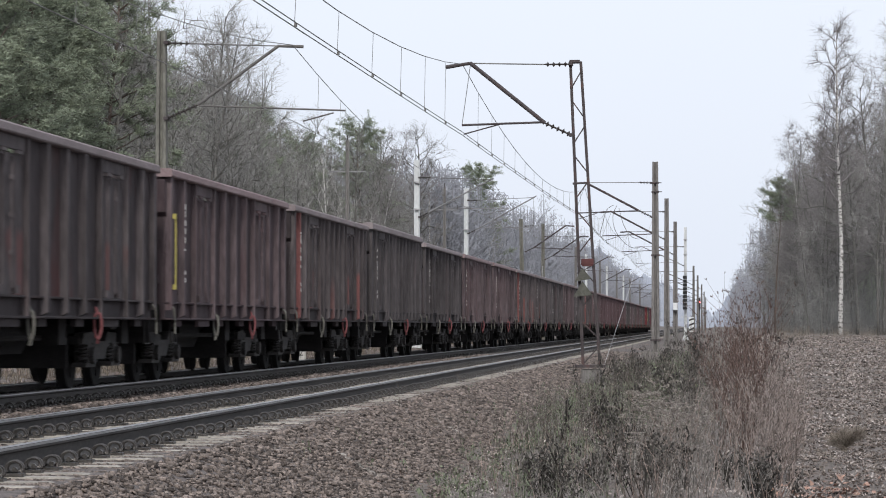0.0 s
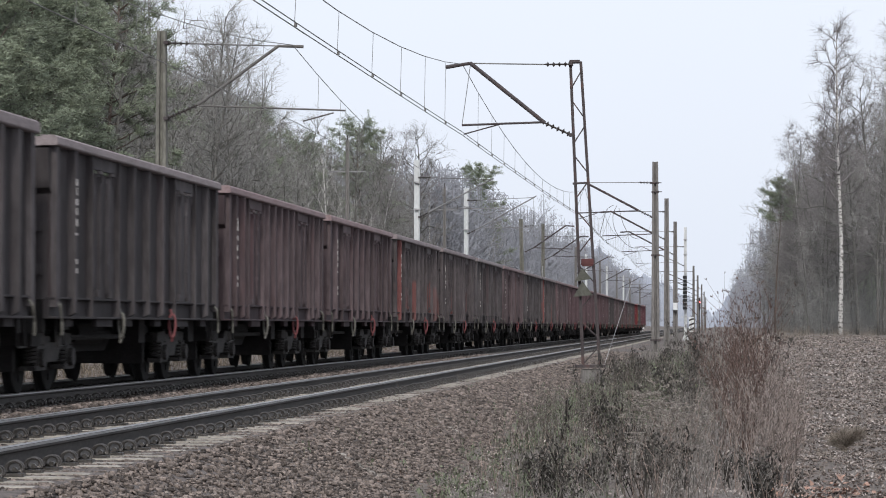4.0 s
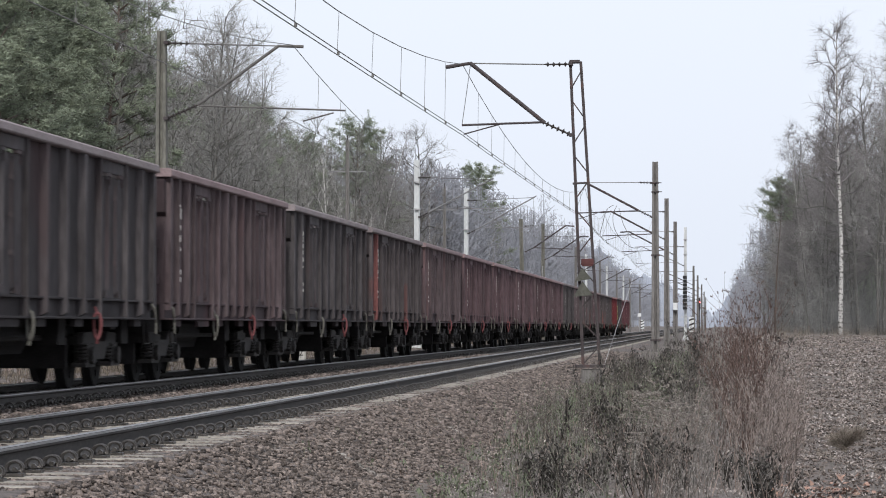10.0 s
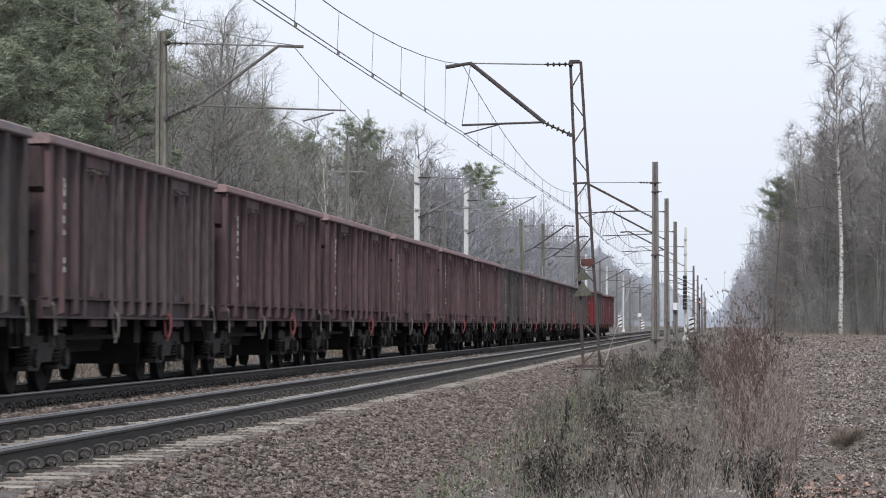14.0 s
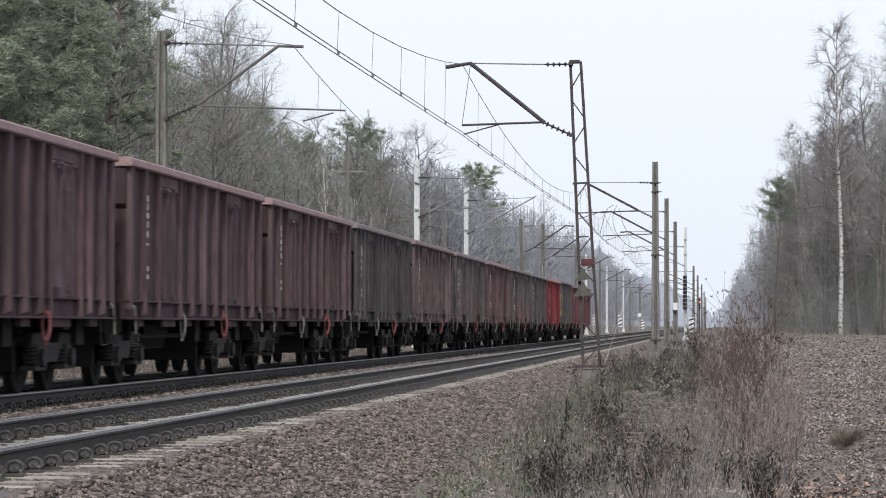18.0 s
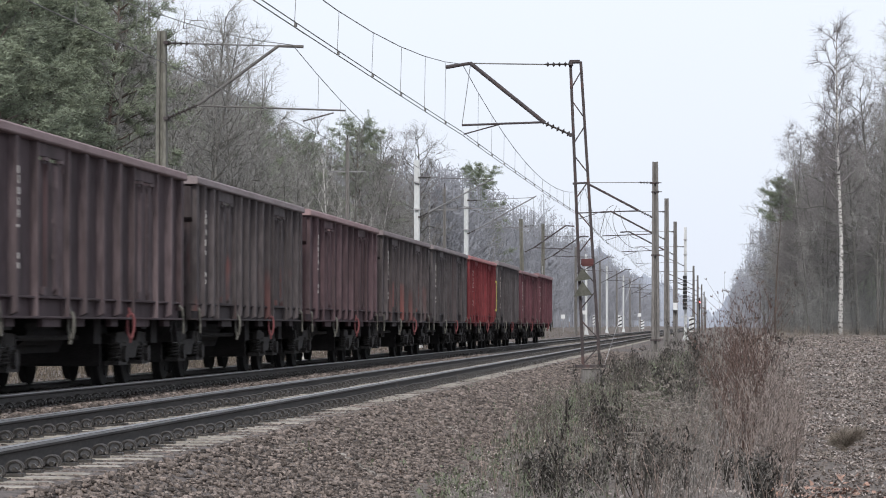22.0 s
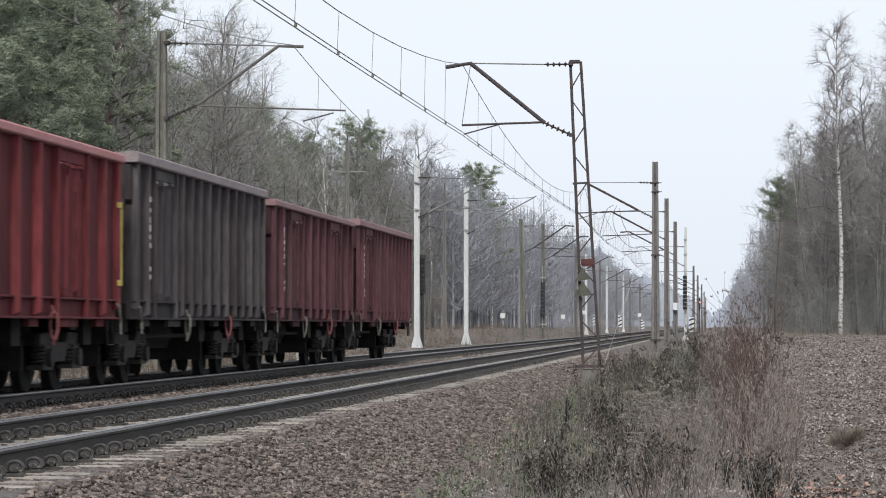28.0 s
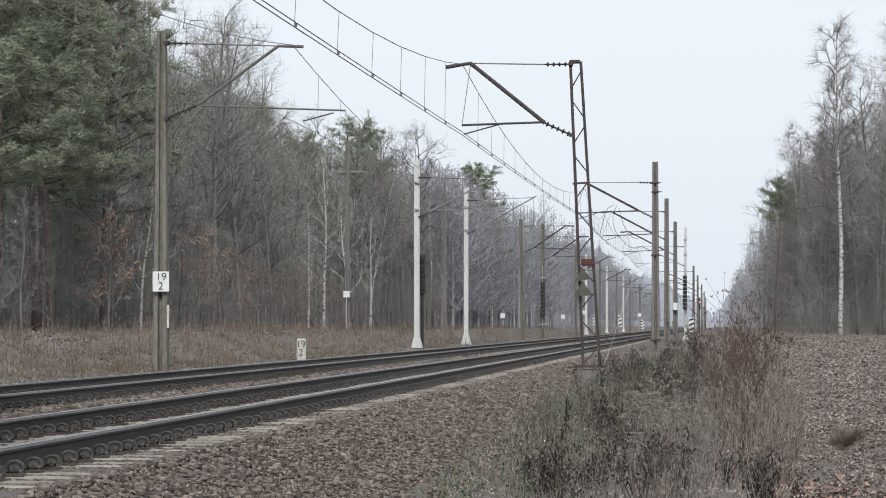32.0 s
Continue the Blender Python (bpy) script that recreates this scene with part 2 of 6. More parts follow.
def raw_mesh(name, verts, faces, mats, index=None):
    me = bpy.data.meshes.new(name)
    verts, faces = np.asarray(verts, np.float32), np.asarray(faces, np.int32)
    n, k = faces.shape
    me.vertices.add(len(verts))
    me.vertices.foreach_set("co", verts.ravel())
    me.loops.add(n * k)
    me.loops.foreach_set("vertex_index", faces.ravel())
    me.polygons.add(n)
    me.polygons.foreach_set("loop_start", np.arange(0, n * k, k, dtype=np.int32))
    if index is not None:
        me.polygons.foreach_set("material_index", np.asarray(index, np.int32))
    for m in mats:
        me.materials.append(m)
    me.update(calc_edges=True)
    me.validate()
    return me


def step(a, b, t):
    t = np.clip((t - a) / (b - a), 0, 1)
    return t * t * (3 - 2 * t)


# ---- the lie of the land ----
def lie(x, y):
    """Height of the ground at x, y (numbers or arrays)."""
    x, y = np.asarray(x, float), np.asarray(y, float)
    east = np.interp(y, [-100, 25, 60, 95, 200, 420, 5000], [-1.05, -1.05, -0.66, -0.36, 0.25, 0.45, 0.45])
    field = np.minimum(east, -0.3) + (east - np.minimum(east, -0.3)) * step(-1.5, 3.0, x)
    shoulder = np.interp(x, [-4.4, -3.1], [0, 1])
    right = -0.213 + (field + 0.213) * shoulder + np.interp(x, [-7.8, -7.4, -7.15], [0.04, 0.03, 0.0])
    left = np.interp(x, [-400, -150, -60, -30, -24, -19.5, -17.4, -16.3, -14.2, -12.6, -11.4], [14.0, 9.0, 1.8, 0.7, 0.42, 0.42, 0.6, 0.5, -0.02, -0.16, -0.22])
    left = left + np.interp(x, [-8.6, -8.2, -7.8], [0.0, 0.05, 0.04])
    z = np.where(x > -7.8, right, left)
    rough = 0.05 * np.sin(x * 1.7 + 0.6 * np.sin(y * 0.9)) * np.sin(y * 0.83 + x * 0.4) + 0.03 * np.sin(x * 4.1 + y * 2.3)
    return z + rough * np.where(x < -13.6, 2.0, 1.0) * np.where((x > -3.1) | (x < -12.2), 1.0, np.where((x > -7.2) & (x < -4.4), 0.0, 0.15))


def ground():
    xs = np.unique(np.concatenate([np.linspace(-2500, -120, 12), np.linspace(-120, -30, 31), np.linspace(-30, 12, 169), np.linspace(12, 120, 40), np.linspace(120, 2500, 12)]))
    ys = np.unique(np.concatenate([np.linspace(-300, 0, 7), np.linspace(0, 140, 281), np.linspace(140, 460, 161), np.linspace(460, 4500, 40)]))
    gx, gy = np.meshgrid(xs, ys)
    v = np.stack([gx, gy, lie(gx, gy)], -1).reshape(-1, 3)
    w = len(xs)
    i, j = np.meshgrid(np.arange(w - 1), np.arange(len(ys) - 1))
    k = (j * w + i).ravel()
    f = np.stack([k, k + 1, k + w + 1, k + w], 1)
    mid = gx[:-1, :-1].ravel() + 0.1
    bed = ((mid > -12.0) & (mid < -3.2)).astype(int)
    me = raw_mesh("ground", v, f, [M["ground"], M["ballast"]], bed)
    me.polygons.foreach_set("use_smooth", [True] * len(me.polygons))
    tagged(new("ground", me), "leaf-strewn dry grassy ground with a stony ballast bed under the tracks", "ground", kind="structure")


ground()


# ---- the two tracks ----
RAIL = [(-0.036, 0), (0.036, 0), (0.036, -0.038), (0.01, -0.052), (0.009, -0.13), (0.07, -0.158), (0.075, -0.172), (-0.075, -0.172), (-0.07, -0.158), (-0.009, -0.13), (-0.01, -0.052), (-0.036, -0.038)]


def rail(x, label):
    s = Shape().sweep(RAIL, -60, 1500, 0, x)
    head = Shape().sweep([(-0.03, 0.003), (0.03, 0.003), (0.0365, -0.004), (0.0375, -0.02), (-0.0375, -0.02), (-0.0365, -0.004)], -60, 1500, 0, x)
    ob = tagged(new("rail", s.mesh("rail", [M["steel"]])), label, "rail", "rails of the double line")
    part("rail_head", head, M["railhead"], ob, "shiny worn running surface")


def clip_mesh():
    """A bent spring clip on its base plate, beside a rail foot."""
    s = Shape()
    loop = [(0.062 * math.cos(a), 0.03 * math.cos(a), 0.062 + 0.058 * math.sin(a)) for a in np.linspace(-0.5, math.pi + 0.5, 10)]
    for d in (-0.04, 0.04):
        s.tube([(x * 0.85 + 0.055, y + d, z * 0.88) for x, y, z in loop], 0.012, 5)
    s.box((0.05, 0, 0.01), (0.15, 0.14, 0.02))
    s.tube([(0.055, -0.015, 0.045), (0.055, 0.03, 0.045)], 0.02, 7)
    return s.mesh("clip", [M["clip"]])


def sleeper_mesh():
    s = Shape()
    prof = [(-1.3, -0.215), (-1.25, -0.205), (-0.5, -0.2), (-0.3, -0.235), (0.3, -0.235), (0.5, -0.2), (1.25, -0.205), (1.3, -0.215)]
    for (x0, z0), (x1, z1) in zip(prof, prof[1:]):
        s.add([(x0, -0.15, -0.4), (x1, -0.15, -0.4), (x1, 0.15, -0.4), (x0, 0.15, -0.4), (x0, -0.1, z0), (x1, -0.1, z1), (x1, 0.1, z1), (x0, 0.1, z0)],
              [(0, 1, 5, 4), (4, 5, 6, 7), (2, 3, 7, 6)])
    s.add([(1.3, -0.15, -0.4), (1.3, 0.15, -0.4), (1.3, 0.1, -0.215), (1.3, -0.1, -0.215)], [(0, 1, 2, 3)])
    s.add([(-1.3, -0.15, -0.4), (-1.3, 0.15, -0.4), (-1.3, 0.1, -0.215), (-1.3, -0.1, -0.215)], [(3, 2, 1, 0)])
    return s.mesh("sleeper", [M["sleeper"]])


def track(x, first, count, rest, label):
    top = thing("track", label, "railway track", pose(x, 0, 0), "tracks of the double line", "structure")
    sm, cm = sleeper_mesh(), clip_mesh()
    clips = [(-0.7535 + 0.07, 1), (-0.7535 - 0.07, -1), (0.7535 + 0.07, 1), (0.7535 - 0.07, -1)]
    rng = random.Random(int(-x * 10))
    for i in range(count):
        y = first + i * 0.617
        sl = part("sleeper", sm, M["sleeper"], top, at=pose(0, y, rng.uniform(-0.012, 0.006), 0, 0, rng.uniform(-0.5, 0.5)))
        for cx, side in clips:
            if side > 0 or i < 60:
                part("clip", cm, M["clip"], sl, at=pose(cx, rng.uniform(-0.01, 0.01), -0.2, 0, 0, (0 if side > 0 else 180) + rng.uniform(-4, 4)))
    far = Shape()
    for i in range(count, count + rest):
        y = first + i * 0.617
        far.box((0, y, -0.3), (2.6, 0.24, 0.18))
        for cx, side in clips:
            if side > 0:
                far.box((cx + 0.05, y, -0.16), (0.12, 0.14, 0.1), 1)
    tagged(part("distant_sleepers", far, [M["sleeper"], M["clip"]], top), kind="stuff")


for axis, tag in ((XN, "near"), (XF, "far")):
    for side in (-0.7535, 0.7535):
        rail(axis + side, "long brown rusty steel rail with a shiny worn head")
track(XN, 18.0, 150, 500, "railway track of grey concrete sleepers with rusty spring clips")
track(XF, 33.0, 110, 480, "railway track of concrete sleepers half sunk in brown ballast")


def stones(name, label, seed, zones):
    """Broken stones lying on the ground, joined; zones: x0, x1, y0, y1, count to the square metre, size."""
    rng = np.random.default_rng(seed)
    base = np.array([(-1, -0.8, -0.6), (0.9, -0.9, -0.6), (1, 0.8, -0.6), (-0.9, 0.9, -0.6), (-0.8, -0.7, 0.5), (0.75, -0.55, 0.65), (0.8, 0.7, 0.45), (-0.65, 0.6, 0.7)])
    tri = np.array([(0, 1, 5), (0, 5, 4), (1, 2, 6), (1, 6, 5), (2, 3, 7), (2, 7, 6), (3, 0, 4), (3, 4, 7), (4, 5, 7), (5, 6, 7), (0, 3, 2), (0, 2, 1)])
    vs, fs, k = [], [], 0
    for x0, x1, y0, y1, per, size in zones:
        n = int((x1 - x0) * (y1 - y0) * per)
        x, y = rng.uniform(x0, x1, n), rng.uniform(y0, y1, n)
        if -7.2 < (x0 + x1) / 2 < -4.7:
            y = 18.0 + 0.617 * (np.floor((y - 18.0) / 0.617) + rng.uniform(0.26, 0.74, n))
        z = lie(x, y) + rng.uniform(-0.02, 0.022, n) * np.where((x > -7.11) & (x < -4.45), 0.3, 1.0) + np.where((x > -7.11) & (x < -4.45), -0.006, 0.0) + np.where((x < -4.2) & (x > -4.45), -0.015, 0.0)
        sc = size * rng.uniform(0.4, 1.3, (n, 1, 3)) * rng.uniform(0.6, 1.35, (n, 1, 1)) * np.array([1.15, 0.85, 0.7])
        p = base[None] * sc * (1 + rng.uniform(-0.45, 0.3, (n, 8, 3)))
        a, b = rng.uniform(0, 6.28, (n, 1)), rng.normal(0, 0.55, (n, 1))
        px, py, pz = p[..., 0], p[..., 1], p[..., 2]
        py, pz = py * np.cos(b) - pz * np.sin(b), py * np.sin(b) + pz * np.cos(b)
        px, py = px * np.cos(a) - py * np.sin(a), px * np.sin(a) + py * np.cos(a)
        vs.append((np.stack([px, py, pz], -1) + np.stack([x, y, z], -1)[:, None]).reshape(-1, 3))
        fs.append((tri[None] + (np.arange(n) * 8)[:, None, None]).reshape(-1, 3) + k)
        k += n * 8
    me = raw_mesh(name, np.concatenate(vs), np.concatenate(fs), [M["stone"]])
    tagged(new(name, me), label, "gravel", kind="stuff")


stones("ballast_stones", "grey-brown broken ballast stones beside and between the rails", 4,
       [(-4.44, -2.8, 16, 46, 760, 0.028), (-4.44, -2.8, 46, 80, 380, 0.037), (-4.44, -2.8, 80, 130, 70, 0.05),
             (-8.95, -7.2, 25, 60, 260, 0.036), (-8.9, -7.15, 60, 110, 90, 0.045), (-7.1, -4.45, 20, 50, 260, 0.02), (-7.1, -4.45, 50, 75, 90, 0.022), (-11.1, -9.1, 32, 60, 110, 0.034), (-12.2, -11.1, 40, 90, 60, 0.04)])
stones("bank_stones", "pale stones scattered over the bank", 14, [(-16.8, -12.2, 45, 100, 7, 0.035), (-18.5, -16.0, 60, 140, 12, 0.05), (-14.5, -12.2, 90, 150, 8, 0.06)])
stones("field_gravel", "grey-pink gravel strewn over the open ground", 24,
       [(0.9, 2.6, 30, 45, 170, 0.022), (0.9, 4.2, 45, 75, 90, 0.03), (1.0, 7.5, 75, 120, 26, 0.045), (1.2, 10, 120, 190, 9, 0.07)])


# ---- the train of open wagons ----
def paint(name, a, b, stain, amount, scale=0.55, below=None):
    """Old wagon paint: streaks of dust running down, patches where the coat has worn or been renewed."""
    return surface(name, a, b, 3.5, 0.82, 0.25, stretch=(1, 0.4, 0.22), stain=stain, stain_scale=scale, stain_amount=amount, fine=5, vary=0.14, below=below)


def grime(m, amount):
    """Soot washed down in streaks and left in blotches over a coat of paint."""
    n, l = m.node_tree.nodes, m.node_tree.links
    p = n["Principled BSDF"]
    p.inputs["Specular IOR Level"].default_value = 0.12
    old = p.inputs["Base Color"].links[0].from_socket
    tc, mp, info = n.new("ShaderNodeTexCoord"), n.new("ShaderNodeMapping"), n.new("ShaderNodeObjectInfo")
    shift = n.new("ShaderNodeVectorMath")
    shift.operation, shift.inputs[1].default_value = "MULTIPLY", (19, 83, 29)
    mp.inputs["Scale"].default_value = (1, 0.4, 0.14)
    l.new(info.outputs["Random"], shift.inputs[0])
    l.new(shift.outputs[0], mp.inputs["Location"])
    l.new(tc.outputs["Object"], mp.inputs["Vector"])
    streak = n.new("ShaderNodeTexNoise")
    streak.inputs["Scale"].default_value, streak.inputs["Detail"].default_value, streak.inputs["Roughness"].default_value = 2.6, 5, 0.7
    l.new(mp.outputs[0], streak.inputs["Vector"])
    rng = n.new("ShaderNodeMapRange")
    rng.inputs["From Min"].default_value, rng.inputs["From Max"].default_value = 0.38, 0.66
    rng.inputs["To Min"].default_value, rng.inputs["To Max"].default_value = 0.0, amount
    l.new(streak.outputs["Fac"], rng.inputs["Value"])
    mix = n.new("ShaderNodeMix")
    mix.data_type = "RGBA"
    mix.inputs["B"].default_value = (0.026, 0.023, 0.023, 1)
    l.new(rng.outputs[0], mix.inputs["Factor"])
    l.new(old, mix.inputs["A"])
    l.new(mix.outputs["Result"], p.inputs["Base Color"])
    return m


PAINT = {
    "maroon": paint("dull_maroon_paint", (0.088, 0.037, 0.046), (0.145, 0.064, 0.075), (0.115, 0.07, 0.075), 0.45),
    "brown": paint("red_brown_paint", (0.088, 0.066, 0.07), (0.155, 0.12, 0.126), (0.125, 0.08, 0.084), 0.45),
    "dark": paint("sooty_dark_brown_paint", (0.064, 0.057, 0.06), (0.115, 0.104, 0.107), (0.09, 0.068, 0.07), 0.45),
    "patched": paint("dark_brown_paint_with_red_patches", (0.068, 0.058, 0.06), (0.13, 0.112, 0.114), (0.21, 0.082, 0.075), 0.44, 0.8, 1.4),
    "rust": paint("worn_rust_red_paint", (0.084, 0.055, 0.061), (0.148, 0.099, 0.108), (0.1, 0.076, 0.079), 0.44),
    "red": paint("faded_bright_red_paint", (0.125, 0.026, 0.03), (0.2, 0.047, 0.051), (0.17, 0.06, 0.06), 0.42),
}
for k, amount in (("maroon", 0.5), ("brown", 0.6), ("dark", 0.65), ("patched", 0.5), ("rust", 0.55), ("red", 0.3)):
    grime(PAINT[k], amount)
# darker copies of the coats: recess shade put into the colour, with soot and rust
SHEET = {k: grime(paint(k + "_shaded_sooty_sheet", a, b, stain, 0.42, below=None), 0.5) for k, a, b, stain in (
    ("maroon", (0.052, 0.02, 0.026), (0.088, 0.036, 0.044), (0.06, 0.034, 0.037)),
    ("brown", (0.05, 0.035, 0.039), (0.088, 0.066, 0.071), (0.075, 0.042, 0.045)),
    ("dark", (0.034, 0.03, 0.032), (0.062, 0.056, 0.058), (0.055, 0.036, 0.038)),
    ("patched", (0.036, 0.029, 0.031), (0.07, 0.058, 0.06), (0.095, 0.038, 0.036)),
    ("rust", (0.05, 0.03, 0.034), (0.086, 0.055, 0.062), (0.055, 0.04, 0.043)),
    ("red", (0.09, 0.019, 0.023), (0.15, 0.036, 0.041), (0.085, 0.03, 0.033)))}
RIM = {k: surface(k + "_dusty_rim", tuple(0.7 * c + d for c, d in zip(a, (0.085, 0.068, 0.073))), tuple(0.7 * c + d for c, d in zip(a, (0.165, 0.138, 0.145))), 4, 0.85, 0.2, stretch=(1, 0.3, 1), vary=0.1)
       for k, a in (("maroon", (0.14, 0.05, 0.05)), ("brown", (0.13, 0.08, 0.075)), ("rust", (0.16, 0.085, 0.082)), ("dark", (0.1, 0.09, 0.085)), ("patched", (0.1, 0.085, 0.08)), ("red", (0.36, 0.1, 0.09)))}
WORDS = {"maroon": "dull maroon", "brown": "dusty red-brown", "dark": "sooty dark brown", "rust": "worn rust-red", "patched": "dark brown, red-patched", "red": "faded bright red"}

SIDE, FLOOR = 1.45, 1.22
BRIM, LIP = 3.18, 0.12         # height of the sides and of the rim on them


def rib(s, y, w=0.19, z0=1.0, z1=None, out=0.1, sx=1):
    """A pressed post on a side wall: a flat-topped ridge with sloping flanks."""
    a, b = w / 2, w / 2 - 0.03
    z1 = z1 or BRIM
    pts = [(sx * SIDE, y - a, z0), (sx * SIDE, y + a, z0), (sx * (SIDE + out), y + b, z0 + 0.05), (sx * (SIDE + out), y - b, z0 + 0.05),
           (sx * SIDE, y - a, z1), (sx * SIDE, y + a, z1), (sx * (SIDE + out), y + b, z1 - 0.02), (sx * (SIDE + out), y - b, z1 - 0.02)]
    s.add(pts, [(0, 1, 2, 3), (3, 2, 6, 7), (1, 5, 6, 2), (0, 3, 7, 4), (4, 7, 6, 5)])


def side_wall(sx, ribs, doors):
    gaps = sorted((d - 0.97, d + 0.97) for d in doors)
    y = -6.4
    for a, b in gaps + [(6.4, 6.4)]:
        yield Shape().box((sx * (SIDE - 0.02), (y + a) / 2, (FLOOR + BRIM) / 2), (0.04, a - y, BRIM - FLOOR))
        y = b


def post(sx, y, corner):
    s = Shape()
    if corner:
        return s.box((sx * (SIDE + 0.02), y, (FLOOR + BRIM) / 2), (0.12, 0.2, BRIM - FLOOR + 0.2))
    rib(s, y, sx=sx)
    return s


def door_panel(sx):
    s = Shape()
    s.box((sx * (SIDE - 0.005), 0, (FLOOR + BRIM - 0.22) / 2), (0.04, 1.92, BRIM - FLOOR - 0.24))
    s.box((sx * (SIDE + 0.02), 0, BRIM - 0.1), (0.05, 1.92, 0.17))
    return s


def door_rib(sx, y):
    s = Shape()
    if abs(y) > 0.8:
        return s.box((sx * (SIDE + 0.04), y, (1.0 + BRIM) / 2), (0.1, 0.07, BRIM - 1.0))
    rib(s, y, 0.12, FLOOR + 0.08, BRIM - 0.26, 0.065, sx)
    return s


def door_gear(sx):
    s = Shape()
    x = sx * (SIDE + 0.075)
    for y in (-0.45, 0.4):
        s.box((x, y, BRIM - 0.22), (0.05, 0.3, 0.04))
        s.tube([(x, y + 0.12, BRIM - 0.18), (x, y + 0.14, BRIM - 0.36)], 0.018, 6)
        s.box((x - sx * 0.03, y, FLOOR + 0.1), (0.06, 0.16, 0.1))
    s.tube([(x, 0.05, FLOOR + 0.2), (x, 0.05, BRIM - 0.35)], 0.012, 6)
    for z in (1.75, 2.2, 2.65):
        s.box((x, 0.05, z), (0.04, 0.08, 0.06))
    return s


def end_wall(sy):
    return Shape().box((0, sy * 6.38, (FLOOR + BRIM) / 2), (2.84, 0.04, BRIM - FLOOR))


def brim():
    s = Shape()
    prof = [(1.34, BRIM - 0.015), (1.55, BRIM - 0.015), (1.57, BRIM + 0.005), (1.56, BRIM + LIP - 0.025), (1.52, BRIM + LIP), (1.36, BRIM + LIP), (1.34, BRIM + LIP - 0.03)]
    for sx in (-1, 1):
        s.sweep([(sx * a, b) for a, b in (prof if sx > 0 else prof[::-1])], -6.52, 6.52)
    for sy in (-1, 1):
        s.box((0, sy * 6.44, BRIM + LIP / 2 - 0.02), (2.7, 0.15, LIP))
    return s


def corner_gusset(sx, sy):
    s = Shape()
    pts = [(sx * 1.3, sy * 6.38, BRIM - 0.05), (sx * 1.3, sy * 6.62, BRIM - 0.05), (sx * 1.3, sy * 6.5, BRIM - 0.55), (sx * 1.3, sy * 6.38, BRIM - 0.63)]
    s.add(pts + [(p[0] + sx * 0.16, p[1], p[2]) for p in pts], [(0, 1, 2, 3), (7, 6, 5, 4), (0, 4, 5, 1), (1, 5, 6, 2), (2, 6, 7, 3), (3, 7, 4, 0)])
    return s


def sill(sx):
    s = Shape()
    s.box((sx * 1.4, 0, 1.1), (0.08, 12.84, 0.26))
    s.box((sx * 1.45, 0, 1.235), (0.12, 12.84, 0.03))
    s.box((sx * 1.46, 0, 0.985), (0.16, 12.84, 0.03))
    for y in (-5.3, -1.15, 1.15, 5.3):
        s.box((sx * 1.42, y, 0.93), (0.08, 0.5, 0.12))
    for y in (-3.1, 3.1):
        s.box((sx * 1.46, y, 0.93), (0.07, 1.05, 0.13))
    return s


def underframe():
    s = Shape()
    s.box((0, 0, 1.17), (2.7, 12.7, 0.08))
    for x in (-0.35, 0.35):
        s.box((x, 0, 0.98), (0.12, 12.7, 0.32))
        s.add([(x + d, y, z) for d in (-0.06, 0.06) for y, z in ((-3.1, 0.85), (-2.3, 0.5), (2.3, 0.5), (3.1, 0.85))], [(0, 1, 2, 3), (7, 6, 5, 4), (0, 4, 5, 1), (1, 5, 6, 2), (2, 6, 7, 3)])
    for y in (-4.5, 4.5):
        s.box((0, y, 0.98), (2.5, 0.4, 0.3))
    for y in (-6.3, 6.3):
        s.box((0, y, 1.0), (2.7, 0.16, 0.42))
    s.tube([(0.6, -1.4, 0.8), (0.6, 0.6, 0.8)], 0.19, 10)
    s.box((-0.5, 1.2, 0.82), (0.5, 0.7, 0.4))
    s.tube([(0.9, -2.6, 0.72), (0.9, 2.4, 0.72)], 0.04, 6)
    for y in (-5.9, 5.9):
        s.box((0, y, 0.8), (2.3, 0.5, 0.36))
    s.box((0.95, 1.5, 0.8), (0.4, 0.5, 0.35))
    return s


def side_frame(sx):
    s = Shape()
    if sx:
        x = sx * 1.0
        pts = [(-1.25, 0.62), (-1.2, 0.78), (-0.55, 0.8), (-0.35, 0.66), (0.35, 0.66), (0.55, 0.8), (1.2, 0.78), (1.25, 0.62), (0.5, 0.58), (0.3, 0.4), (-0.3, 0.4), (-0.5, 0.58)]
        k = len(pts)
        s.add([(x + d, y, z) for d in (-0.07, 0.07) for y, z in pts], [tuple(range(k))[::-1], tuple(range(k, 2 * k))] + [(i, (i + 1) % k, (i + 1) % k + k, i + k) for i in range(k)])
    return s


def bogie_frame():
    s = Shape()
    return s.box((0, 0, 0.6), (2.0, 0.4, 0.3))


def cross_beam(y):
    if abs(y) == 1.2:
        return Shape().box((0, y, 0.68), (2.0, 0.1, 0.12))
    return Shape().box((0, y, 0.5), (1.75, 0.12, 0.42))


def axle_box(sx, y):
    s = Shape()
    s.box((sx * 1.0, y, 0.47), (0.2, 0.34, 0.3))
    s.tube([(sx * 1.02, y, 0.46), (sx * 1.17, y, 0.46)], 0.125, 10)
    s.box((sx * 1.0, y, 0.33), (0.22, 0.62, 0.06))
    return s


def spring(sx, y):
    return Shape().tube([(sx * 1.02 + 0.075 * math.cos(a), y + 0.075 * math.sin(a), 0.37 + 0.26 * a / 31.4) for a in np.linspace(0, 31.4, 36)], 0.016, 4)


